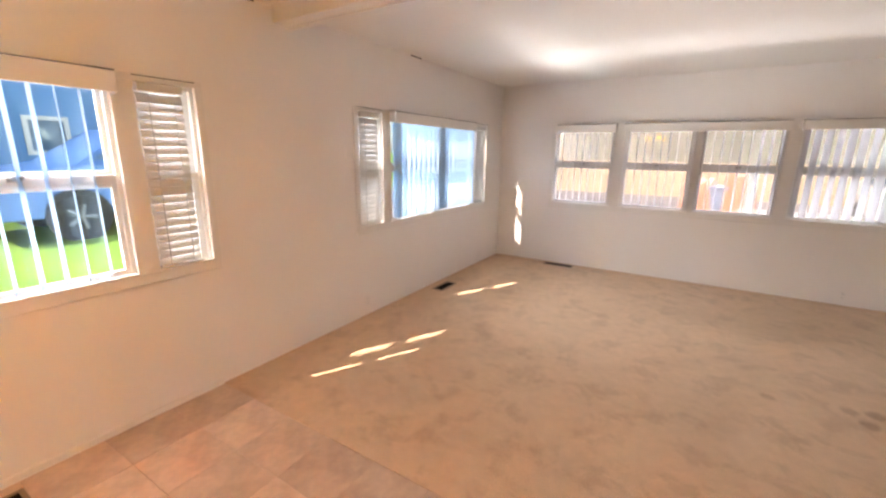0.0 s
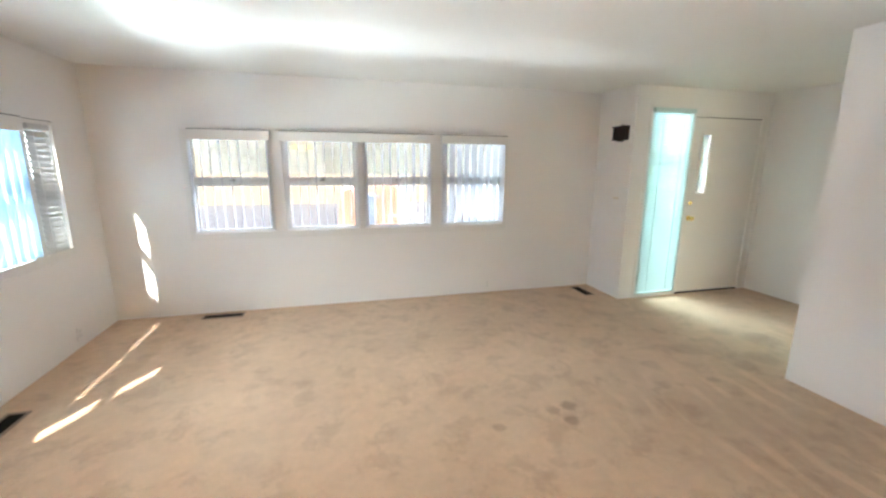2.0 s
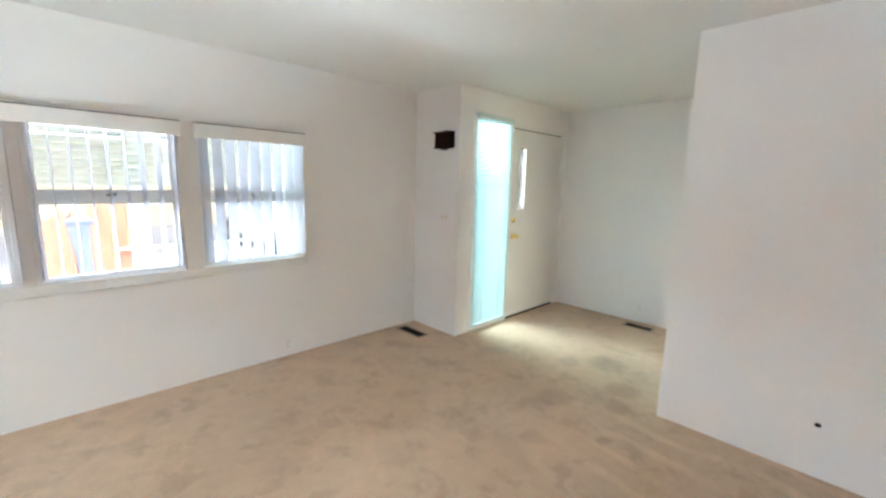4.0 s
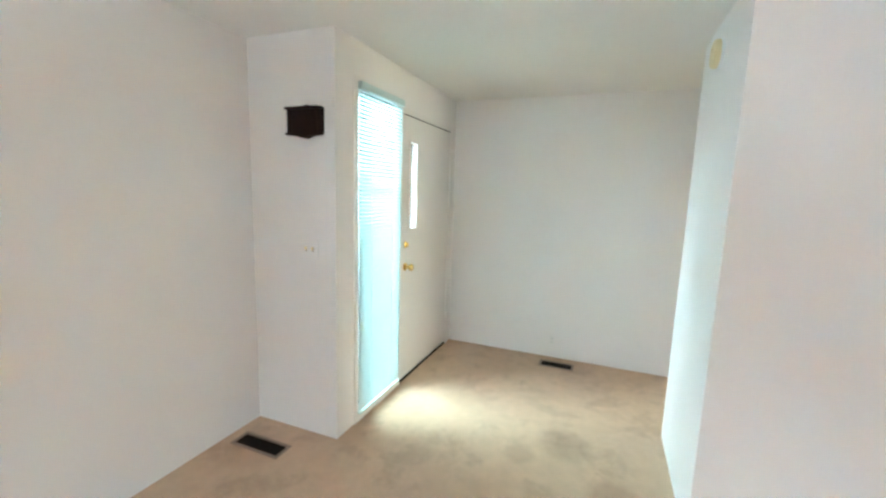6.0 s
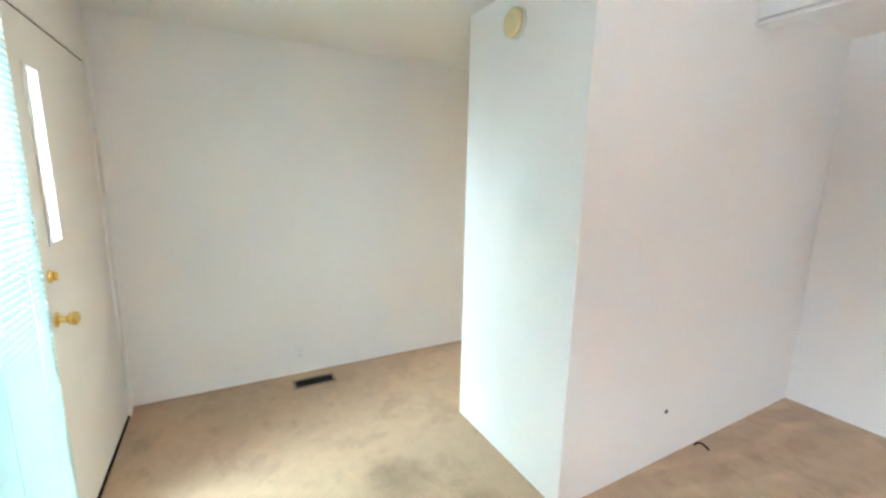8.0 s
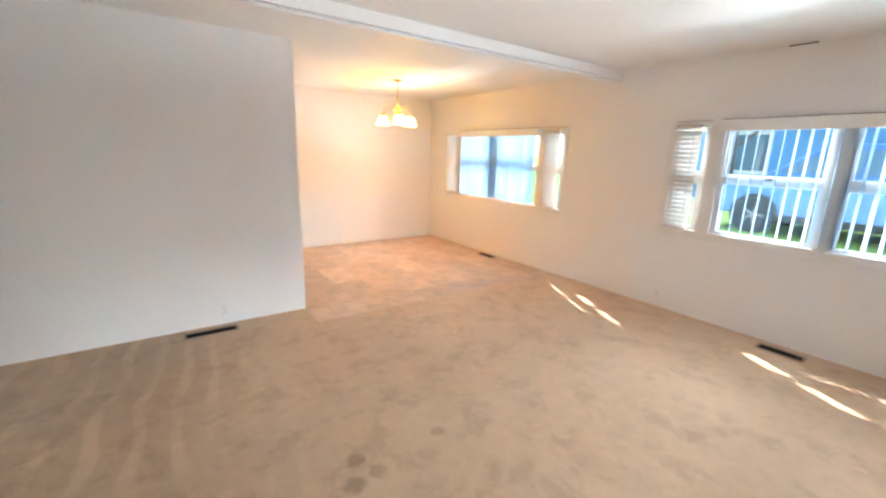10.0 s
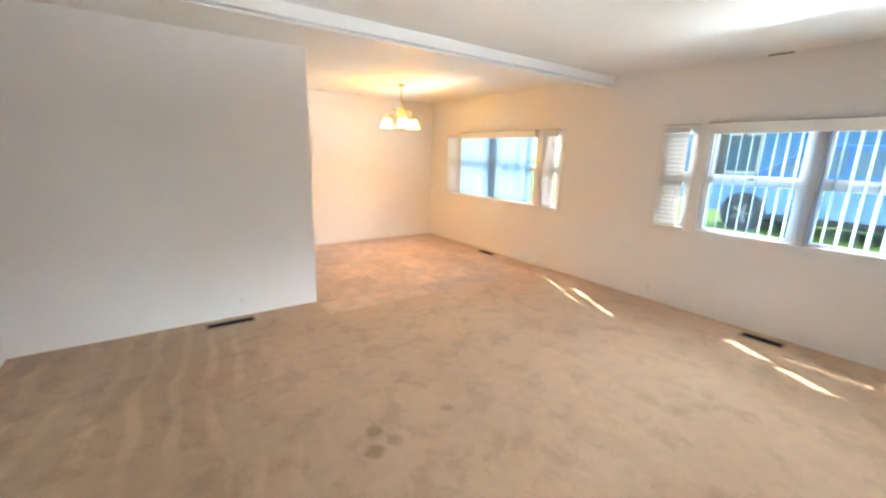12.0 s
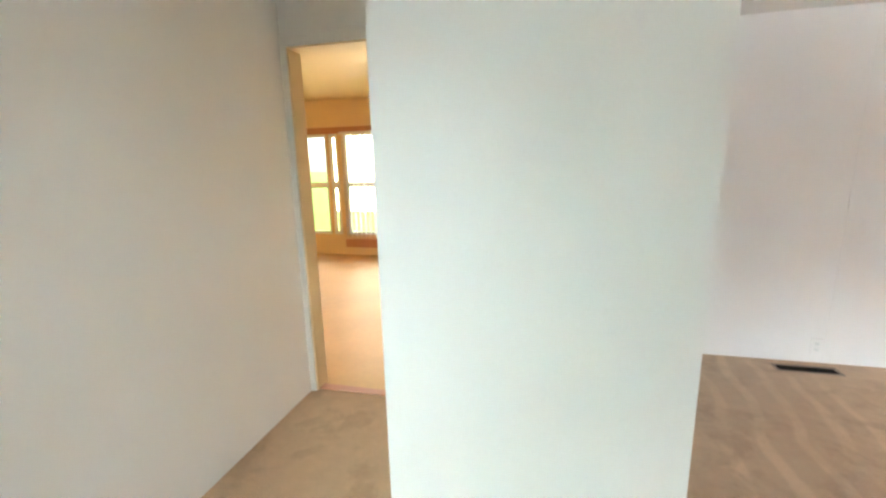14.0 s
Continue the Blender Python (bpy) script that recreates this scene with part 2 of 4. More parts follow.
bark = material("bark", (0.16, 0.11, 0.075), 0.9, vary=0.25, scale=6, fine=30, bump=0.6, depth=0.02)
leaf = material("leaf", (0.075, 0.13, 0.03), 0.7, vary=0.3, scale=3, fine=30, bump=0.1)

# ---- builders ----
ORIGIN = {}


def thing(name, at, label, category, group="", kind=""):
    ob = new(name)
    ob.empty_display_size = 0.1
    ob.location = at
    ORIGIN[ob] = Vector(at)
    return tagged(ob, label, category, group, kind)


def mesh_of(name, bm, mat):
    me = bpy.data.meshes.new(name)
    bm.normal_update()
    bm.to_mesh(me)
    bm.free()
    me.materials.append(mat)
    return me


def smooth(me, angle=35):
    me.polygons.foreach_set("use_smooth", [True] * len(me.polygons))
    me.set_sharp_from_angle(angle=radians(angle))
    return me


def part(name, bm, mat, parent, label="", soft=False):
    """One mesh under a thing or a part; bm is in the world's metres."""
    org = ORIGIN[parent]
    bmesh.ops.translate(bm, verts=bm.verts, vec=-org)
    me = mesh_of(name, bm, mat)
    if soft:
        smooth(me)
    ob = new(name, me)
    ob.parent = parent
    ORIGIN[ob] = org
    return tagged(ob, label)


def structure(name, bm, mat, label, category, soft=False):
    me = mesh_of(name, bm, mat)
    if soft:
        smooth(me)
    ob = new(name, me)
    ORIGIN[ob] = Vector((0, 0, 0))
    return tagged(ob, label, category, "", "structure")


def flat(u, w, z):
    return (u, w, z)


def on_north(u, w, z):
    return (u, -w, z)


def on_west(u, w, z):
    return (w, u, z)


def on_entry(u, w, z):
    return (u, -0.60 - w, z)


def on_back(u, w, z):
    return (u, -7.5 + w, z)


def on_stub(u, w, z):
    return (5.13 - w, u, z)


def on_hall_east(u, w, z):
    return (6.97 - w, u, z)


def on_divider(u, w, z):
    return (u, -4.52 + w, z)


def box(bm, u0, u1, w0, w1, z0, z1, to=flat, bevel=0.0):
    """A box from u0 to u1 along a wall, w0 to w1 off it and z0 to z1 up, with softened edges where bevel is given."""
    b2 = bmesh.new()
    bmesh.ops.create_cube(b2, size=1)
    for v in b2.verts:
        v.co = (u0 + (v.co.x + 0.5) * (u1 - u0), w0 + (v.co.y + 0.5) * (w1 - w0), z0 + (v.co.z + 0.5) * (z1 - z0))
    if bevel:
        bmesh.ops.bevel(b2, geom=b2.edges[:], offset=bevel, segments=2, affect="EDGES", profile=0.5)
    for v in b2.verts:
        v.co = to(*v.co)
    bmesh.ops.recalc_face_normals(b2, faces=b2.faces)
    tmp = bpy.data.meshes.new("tmp")
    b2.to_mesh(tmp)
    b2.free()
    bm.from_mesh(tmp)
    bpy.data.meshes.remove(tmp)
    return bm


def boxes(*rows, to=flat, bevel=0.0):
    bm = bmesh.new()
    for r in rows:
        box(bm, *r, to=to, bevel=bevel)
    return bm


def lathe(profile, at, axis="z", steps=24, bm=None):
    """A turned shape: profile of (radius, height) pairs."""
    bm = bm or bmesh.new()
    at = Vector(at)
    turn = {"z": Matrix.Identity(3), "x": Euler((0, radians(90), 0)).to_matrix(), "y": Euler((radians(90), 0, 0)).to_matrix()}[axis]
    rings = []
    for r, h in profile:
        rings.append([bm.verts.new(at + turn @ Vector((r * math.cos(2 * math.pi * k / steps), r * math.sin(2 * math.pi * k / steps), h))) for k in range(steps)])
    for a, b in zip(rings, rings[1:]):
        for k in range(steps):
            bm.faces.new((a[k], a[(k + 1) % steps], b[(k + 1) % steps], b[k]))
    for ring in (rings[0], rings[-1]):
        if (ring[0].co - ring[steps // 2].co).length > 1e-4:
            bm.faces.new(ring)
    bmesh.ops.remove_doubles(bm, verts=bm.verts, dist=1e-5)
    bmesh.ops.recalc_face_normals(bm, faces=bm.faces)
    return bm


def tube(points, radius, steps=8):
    """A round bar along points."""
    bm = bmesh.new()
    pts = [Vector(p) for p in points]
    rings = []
    for k, p in enumerate(pts):
        d = (pts[min(k + 1, len(pts) - 1)] - pts[max(k - 1, 0)]).normalized()
        side = d.cross(Vector((0, 0, 1))) if abs(d.z) < 0.95 else d.cross(Vector((1, 0, 0)))
        side.normalize()
        up = side.cross(d)
        rings.append([bm.verts.new(p + radius * (side * math.cos(2 * math.pi * j / steps) + up * math.sin(2 * math.pi * j / steps))) for j in range(steps)])
    for a, b in zip(rings, rings[1:]):
        for j in range(steps):
            bm.faces.new((a[j], a[(j + 1) % steps], b[(j + 1) % steps], b[j]))
    bm.faces.new(rings[0])
    bm.faces.new(rings[-1])
    bmesh.ops.recalc_face_normals(bm, faces=bm.faces)
    return bm


def prism(outline, d0, d1, to):
    """An outline of (u, z) pairs with thickness from d0 to d1 off the wall."""
    bm = bmesh.new()
    a = [bm.verts.new(to(u, d0, z)) for u, z in outline]
    b = [bm.verts.new(to(u, d1, z)) for u, z in outline]
    n = len(outline)
    bm.faces.new(a)
    bm.faces.new(b[::-1])
    for k in range(n):
        bm.faces.new((a[k], a[(k + 1) % n], b[(k + 1) % n], b[k]))
    bmesh.ops.recalc_face_normals(bm, faces=bm.faces)
    return bm


def wall_with_openings(name, u0, u1, w0, w1, z0, z1, openings, to, mat, label):
    """A wall as one mesh with rectangular holes (u0, u1, z0, z1) through it."""
    us = sorted({u0, u1, *(q for o in openings for q in o[:2])})
    zs = sorted({z0, z1, *(q for o in openings for q in o[2:])})
    bm = bmesh.new()
    grid = {}

    def vert(u, w, z):
        key = (round(u, 4), w, round(z, 4))
        if key not in grid:
            grid[key] = bm.verts.new(to(u, w, z))
        return grid[key]

    def solid(i, j):
        if not (0 <= i < len(us) - 1 and 0 <= j < len(zs) - 1):
            return False
        um, zm = (us[i] + us[i + 1]) / 2, (zs[j] + zs[j + 1]) / 2
        return not any(o[0] < um < o[1] and o[2] < zm < o[3] for o in openings)

    for i in range(len(us) - 1):
        for j in range(len(zs) - 1):
            if not solid(i, j):
                continue
            a, b, c, d = us[i], us[i + 1], zs[j], zs[j + 1]
            for w in (w0, w1):
                bm.faces.new((vert(a, w, c), vert(b, w, c), vert(b, w, d), vert(a, w, d)))
            for di, dj, p, q in ((-1, 0, (a, c), (a, d)), (1, 0, (b, c), (b, d)), (0, -1, (a, c), (b, c)), (0, 1, (a, d), (b, d))):
                if not solid(i + di, j + dj):
                    bm.faces.new((vert(p[0], w0, p[1]), vert(q[0], w0, q[1]), vert(q[0], w1, q[1]), vert(p[0], w1, p[1])))
    bmesh.ops.recalc_face_normals(bm, faces=bm.faces)
    return structure(name, bm, mat, label, "wall")


# ---- the large structure ----
CEIL = 2.305
TILE_EDGE = -4.14
T = 0.06

N_UNITS = ((0.76, 1.48), (1.59, 2.31), (2.37, 3.09), (3.20, 3.93))
NZ = (0.805, 1.775)
L_UNITS = ((-2.85, -2.55), (-2.44, -1.72), (-1.64, -0.92), (-0.80, -0.49))
D_UNITS = ((-6.47, -6.17), (-6.07, -5.33), (-5.25, -4.50), (-4.40, -4.11))
WZ = (0.798, 1.76)
west_holes = [(a, b, *WZ) for a, b in L_UNITS + D_UNITS]
wall_with_openings("wall_west", -7.09, 0.12, -T, 0.0, -0.2, CEIL, west_holes, on_west, wall_paint, "long white painted wall with two window groups")
wall_with_openings("wall_north", 0.0, 5.13, -T, 0.0, -0.2, CEIL, [(a, b, *NZ) for a, b in N_UNITS], on_north, wall_paint, "white painted wall with a row of four windows")
wall_with_openings("wall_stub", -0.60, T, -T, 0.0, -0.2, CEIL, [], on_stub, wall_paint, "short white wall beside the front door")
wall_with_openings("wall_entry", 5.19, 7.09, -T, 0.0, -0.2, CEIL, [(5.335, 5.89, 0.03, 2.085), (5.905, 6.845, 0.0, 2.015)], on_entry, wall_paint, "white wall holding the front door and sidelight")
wall_with_openings("wall_hall", -3.48, -0.60, -T, 0.0, -0.2, CEIL, [], on_hall_east, wall_paint, "plain white wall of the entry hall")
structure("wall_divider", boxes((5.14, 6.0, -4.52, -2.41, -0.2, CEIL)), wall_paint, "white closet block between room and hall", "wall")
structure("wall_dining", boxes((2.99, 5.14, -4.64, -4.52, -0.2, CEIL)), wall_paint, "white partition wall beside the dining area", "wall")
structure("wall_south", boxes((0.0, 5.14, -7.09, -6.97, -0.2, CEIL)), wall_paint, "plain white end wall of the dining area", "wall")
structure("wall_kitchen", boxes((5.02, 5.14, -6.97, -4.64, -0.2, CEIL)), wall_paint, "plain white side wall beyond the dining area", "wall")
wall_with_openings("wall_hall_end", 6.0, 7.09, -3.60, -3.48, -0.2, CEIL, [(6.08, 6.935, -0.02, 2.072)], flat, wall_paint, "white wall with a cased doorway")

# floors
structure("floor", boxes((0.0, 5.14, TILE_EDGE, 0.0, -0.06, 0.0), (5.14, 6.97, -2.41, -0.60, -0.06, 0.0), (6.0, 6.97, -3.50, -2.41, -0.06, 0.0), (2.99, 5.14, -4.52, TILE_EDGE, -0.06, 0.0)), carpet,
          "worn tan wall-to-wall carpet with dark stains", "carpet")
tile_floor = structure("floor_dining", boxes((0.0, 2.99, -6.97, TILE_EDGE, -0.06, -0.0065), (2.99, 5.02, -6.97, -4.64, -0.06, -0.0065)), tile_joint, "dining floor of pinkish brown square tiles", "floor")
structure("ceiling", boxes((-T, 5.14, -7.09, T, CEIL, CEIL + 0.10), (5.14, 7.09, -3.60, T, CEIL, CEIL + 0.10)), ceiling_paint, "flat off-white textured ceiling", "ceiling")
structure("roof", boxes((-T, 5.02, -7.09, T, CEIL + 0.104, CEIL + 0.25), (5.02, 7.09, -3.48, T, CEIL + 0.104, CEIL + 0.25)), roof_grey, "flat grey roof over the house", "roof")

# beam across the ceiling
beam = thing("ceiling_beam", (2.57, -3.53, CEIL), "white painted box beam across the ceiling", "beam", kind="structure")
part("beam_body", boxes((0.03, 5.14, -3.60, -3.50, 2.20, CEIL), bevel=0.006), trim_paint, beam)
part("beam_trim", boxes((0.03, 5.14, -3.50, -3.47, 2.222, CEIL), (0.03, 5.14, -3.515, -3.455, 2.190, 2.205), bevel=0.004), trim_paint, beam)

# thin dark strips for the shade in open joints where wall and ceiling meet
structure("trim_joint", boxes((0.0, 0.006, -3.92, -3.70, 2.296, 2.304), (0.0, 0.006, -2.12, -1.95, 2.296, 2.304)), gap_dark, "dark strip for the shade of an open joint along the ceiling", "joint")
structure("baseboard", boxes((0.0, 0.012, -6.97, TILE_EDGE, -0.012, 0.035), (0.012, 5.02, -6.97, -6.958, -0.012, 0.035), bevel=0.003), trim_paint, "low white baseboard round the dining area", "baseboard")
structure("trim_seam", boxes((3.585, 3.615, -4.52, -4.5188, 0.0, CEIL)), wall_paint, "flat white batten over a panel seam", "trim")

# ---- windows ----


def window_unit(name, u0, u1, z0, z1, to, label, rail=None, latch=True, glass=None):
    mid = to((u0 + u1) / 2, -0.06, z0)
    win = thing(name, mid, label, "window", "windows of the room", "structure")
    f = 0.022
    part("window_frame", boxes((u0, u0 + f, -0.058, -0.012, z0, z1), (u1 - f, u1, -0.058, -0.012, z0, z1), (u0 + f, u1 - f, -0.058, -0.012, z1 - f, z1), (u0 + f, u1 - f, -0.058, -0.012, z0, z0 + f), to=to, bevel=0.003), vinyl_white, win)
    if rail is None:
        bands = [(z0 + f, z1 - f)]
    else:
        part("meeting_rail", boxes((u0 + f, u1 - f, -0.052, -0.012, rail - 0.02, rail + 0.02), to=to, bevel=0.003), vinyl_white, win)
        bands = [(z0 + f, rail - 0.02), (rail + 0.02, z1 - f)]
        if latch:
            um = (u0 + u1) / 2
            part("latch", boxes((um - 0.022, um + 0.022, -0.012, -0.002, rail + 0.004, rail + 0.02), (um - 0.006, um + 0.03, -0.006, 0.002, rail + 0.012, rail + 0.026), to=to, bevel=0.002), grey_metal, win, "small dark metal sash latch")
    for k, (a, b) in enumerate(bands):
        w = -0.028 - 0.014 * k
        s = 0.022 if u1 - u0 > 0.4 else 0.036
        part("sash", boxes((u0 + f, u0 + f + s, w - 0.010, w + 0.010, a, b), (u1 - f - s, u1 - f, w - 0.010, w + 0.010, a, b), (u0 + f + s, u1 - f - s, w - 0.010, w + 0.010, a, a + s), (u0 + f + s, u1 - f - s, w - 0.010, w + 0.010, b - s, b), to=to, bevel=0.002), vinyl_white, win)
        pane = part("pane", boxes((u0 + f + s - 0.004, u1 - f - s + 0.004, w - 0.002, w + 0.002, a + s - 0.004, b - s + 0.004), to=to), glass or dimmed_glass, win)
        # casts no shadow, so the tint dims only what is seen through
        pane.visible_shadow = False
    part("window_sill", boxes((u0 + 0.002, u1 - 0.002, -0.012, 0.014, z0 - 0.001, z0 + 0.016), to=to, bevel=0.004), trim_paint, win)
    return win


def casing(name, u0, u1, z0, z1, posts, to, label):
    """Flat boards round a window group, with upright boards between its units."""
    p = 0.008
    rows = [(u0, u1, 0.0, p, posts[0][2], z1), (u0, u1, 0.0, p, z0, posts[0][3])]
    edges = [u0] + [q for o in posts for q in o[:2]] + [u1]
    for a, b in zip(edges[::2], edges[1::2]):
        rows.append((a, b, 0.0, p, posts[0][3], posts[0][2]))
    rows.append((u0 - 0.004, u1 + 0.004, 0.0, p + 0.003, z0 - 0.006, z0))
    return structure(name, boxes(*rows, to=to, bevel=0.002), trim_paint, label, "window trim")


for k, (a, b) in enumerate(N_UNITS):
    window_unit(f"window_{k + 1}", a, b, *NZ, on_north, "white vinyl double-hung window in the front wall", 1.31, True, dimmed_front_glass)
for k, (a, b) in enumerate(L_UNITS):
    window_unit(f"window_{k + 5}", a, b, *WZ, on_west, "white vinyl double-hung window of the living room", 1.295, 0 < k < 3)
for k, (a, b) in enumerate(D_UNITS):
    window_unit(f"window_{k + 9}", a, b, *WZ, on_west, "white vinyl double-hung window of the dining area", 1.295, 0 < k < 3)
casing("trim_front", 0.71, 3.97, 0.755, 1.80, [(a, b, NZ[1], NZ[0]) for a, b in N_UNITS], on_north, "flat white boards round the front windows")
casing("trim_living", -2.90, -0.45, 0.748, 1.79, [(a, b, WZ[1], WZ[0]) for a, b in L_UNITS], on_west, "flat white boards round the living room windows")
casing("trim_dining", -6.52, -4.07, 0.748, 1.79, [(a, b, WZ[1], WZ[0]) for a, b in D_UNITS], on_west, "flat white boards round the dining windows")

# ---- blinds ----


def curved_slat(name, length, width, arch, thick, mat, segments=4):
    """A bowed slat along x, its width along y, bowed upwards."""
    bm = bmesh.new()
    rows = []
    for k in range(segments + 1):
        y = -width / 2 + width * k / segments
        z = arch * (1 - (2 * k / segments - 1) ** 2)
        rows.append([bm.verts.new((x, y, z + dz)) for x in (-length / 2, length / 2) for dz in (0, thick)])
    for a, b in zip(rows, rows[1:]):
        bm.faces.new((a[1], a[3], b[3], b[1]))
        bm.faces.new((a[0], b[0], b[2], a[2]))
        bm.faces.new((a[0], a[1], b[1], b[0]))
        bm.faces.new((a[2], b[2], b[3], a[3]))
    for r in (rows[0], rows[-1]):
        bm.faces.new((r[0], r[2], r[3], r[1]))
    bmesh.ops.recalc_face_normals(bm, faces=bm.faces)
    return smooth(mesh_of(name, bm, mat))


def slat_blind(u0, u1, z0, z1, w, to, along, width, pitch, tilt, mat, label, group, cords):
    """A horizontal blind: head rail, slats on cords, bottom rail. along: the slat's turn about z."""
    um = (u0 + u1) / 2
    blind = thing("horizontal_blind", to(um, w, z1), label, "blind", group)
    part("headrail", boxes((u0, u1, w - 0.022, w + 0.024, z1 - 0.042, z1), to=to, bevel=0.004), mat, blind)
    part("bottom_rail", boxes((u0, u1, w - 0.018, w + 0.018, z0, z0 + 0.014), to=to, bevel=0.003), mat, blind)
    me = curved_slat("slat", u1 - u0, width, width * 0.05, 0.0016, mat)
    z = z1 - 0.042 - pitch * 0.7
    while z > z0 + 0.02:
        s = new("slat", me)
        s.parent = blind
        s.location = Vector(to(um, w, z)) - ORIGIN[blind]
        s.rotation_euler = (radians(tilt + random.uniform(-1.5, 1.5)), 0, radians(along))
        z -= pitch
    for c in cords:
        uc = u0 + c * (u1 - u0)
        part("cord", boxes((uc - 0.002, uc + 0.002, w + width * 0.42, w + width * 0.42 + 0.002, z0 + 0.01, z1 - 0.04), (uc - 0.002, uc + 0.002, w - width * 0.42 - 0.002, w - width * 0.42, z0 + 0.01, z1 - 0.04), to=to), mat, blind)
    return blind


for (a, b), slit, off, shut in ((L_UNITS[0], 0.075, 0.010, 65), (L_UNITS[3], 0.075, 0.010, 65), (D_UNITS[0], -0.07, 0.026, -62), (D_UNITS[3], 0.075, 0.010, 65)):
    slat_blind(a + 0.004, b - slit, WZ[0] + 0.022, WZ[1] - 0.006, off, on_west, 90, 0.050, 0.0415, shut, blind_white,
               "white two-inch slat blind in a narrow window", "slat blinds", (0.22, 0.78))


def vertical_blind(u0, u1, z0, z1, angle, to, label, valance_top, gap=0.03, mat=front_vane):
    """A vertical blind: valance, track and hanging vanes turned by angle from square to the wall."""
    um = (u0 + u1) / 2
    blind = thing("vertical_blind", to(um, 0.01, z1), label, "blind", "vertical blinds")
    part("valance", boxes((u0 - 0.012, u1 + 0.012, 0.064, 0.076, z1 - 0.006, valance_top), to=to, bevel=0.003), trim_paint, blind)
    for ue in (u0 - 0.012, u1 + 0.002):
        part("valance_return", boxes((ue, ue + 0.010, 0.009, 0.064, z1 - 0.006, valance_top), to=to, bevel=0.002), trim_paint, blind)
    part("track", boxes((u0, u1, 0.010, 0.050, z1 + 0.006, z1 + 0.034), to=to, bevel=0.003), white_plastic, blind)
    me = curved_slat("vane", z1 - z0, 0.089, 0.004, 0.0012, mat)
    n = int((u1 - u0 - gap) / 0.083) + 1
    for k in range(n):
        u = u1 - gap - 0.083 * k
        v = new("vane", me)
        v.parent = blind
        v.location = Vector(to(u, 0.022, (z0 + z1) / 2)) - ORIGIN[blind]
        a = angle + random.uniform(-5, 5)
        v.rotation_euler = (Matrix.Rotation(radians(a), 3, "Z") @ Euler((0, radians(90), 0)).to_matrix()).to_euler()
    return blind


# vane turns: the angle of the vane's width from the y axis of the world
vertical_blind(-2.44, -0.92, 0.832, 1.695, -90 + 19 + 180, on_west, "pale blue translucent vertical blind turned half open", 1.782, mat=dimmed_side_vane)
vertical_blind(-6.07, -4.50, 0.832, 1.695, -90 - 20, on_west, "pale blue translucent vertical blind turned nearly shut", 1.782, gap=0.115, mat=dimmed_side_vane)
vertical_blind(0.76, 1.48, 0.852, 1.705, 12, on_north, "white vertical blind with vanes turned open", 1.79)
vertical_blind(1.59, 3.09, 0.852, 1.705, 5, on_north, "wide white vertical blind with vanes turned open", 1.79)
vertical_blind(3.20, 3.93, 0.852, 1.705, 24, on_north, "white vertical blind with vanes half turned", 1.79)

# dark strips painted in for the shade above the valances
structure("trim_gap_front", boxes((0.79, 1.49, 0.0, 0.074, 1.792, 1.796), (1.58, 3.10, 0.0, 0.074, 1.792, 1.796), (3.19, 3.94, 0.0, 0.074, 1.792, 1.796), to=on_north), gap_dark, "thin dark strip for the shade above the front valances", "gap")
structure("trim_gap_west", boxes((-2.45, -0.91, 0.0, 0.074, 1.784, 1.788), (-6.08, -4.49, 0.0, 0.074, 1.784, 1.788), (-2.85, -2.55, 0.0, 0.016, 1.784, 1.787), (-0.80, -0.49, 0.0, 0.016, 1.784, 1.787), (-4.40, -4.11, 0.0, 0.016, 1.784, 1.787), to=on_west), gap_dark, "thin dark strip for the shade above the side valances", "gap")

# ---- entry: sidelight and front door ----
side = window_unit("window_13", 5.337, 5.888, 0.032, 2.083, on_entry, "tall narrow sidelight window beside the front door", None)
casing("trim_sidelight", 5.305, 5.90, 0.004, 2.112, [(5.335, 5.89, 2.085, 0.03)], on_entry, "white boards round the sidelight")
slat_blind(5.348, 5.878, 0.045, 2.088, 0.006, on_entry, 0, 0.025, 0.0235, 50, mini_blind, "white mini blind lowered over the sidelight", "", (0.25, 0.75))

door = thing("door_1", (6.37, -0.55, 0.0), "white flush front door with a slit window, closed", "door", kind="structure")
dl, dr, db, dt = 5.912, 6.836, 0.022, 2.006
gl, gr, gb, gt = 6.035, 6.145, 1.19, 1.825
part("door_leaf", boxes((dl, gl, -0.045, -0.002, db, dt), (gr, dr, -0.045, -0.002, db, dt), (gl, gr, -0.045, -0.002, db, gb), (gl, gr, -0.045, -0.002, gt, dt), to=on_entry), door_paint, door)
part("glazing_bead", boxes((gl - 0.014, gl, -0.002, 0.006, gb - 0.014, gt + 0.014), (gr, gr + 0.014, -0.002, 0.006, gb - 0.014, gt + 0.014), (gl, gr, -0.002, 0.006, gt, gt + 0.014), (gl, gr, -0.002, 0.006, gb - 0.014, gb), to=on_entry, bevel=0.002), door_paint, door)
part("pane", boxes((gl, gr, -0.026, -0.02, gb, gt), to=on_entry), glass_material("frosted_glass", (0.95, 1, 0.98), 0.25), door, "frosted glass slit")
knob_at = Vector(on_entry(5.972, 0.0, 0.905))
knob = part("door_knob", lathe([(0.030, 0.0), (0.030, 0.005), (0.014, 0.012), (0.012, 0.030), (0.022, 0.038), (0.027, 0.050), (0.024, 0.062), (0.012, 0.068), (0.0, 0.069)], knob_at, "y"), brass, door, "round polished brass knob", True)
part("deadbolt", lathe([(0.026, 0.0), (0.026, 0.006), (0.018, 0.012), (0.0, 0.013)], on_entry(5.972, 0.0, 1.075), "y"), brass, door, "brass deadbolt rose", True)
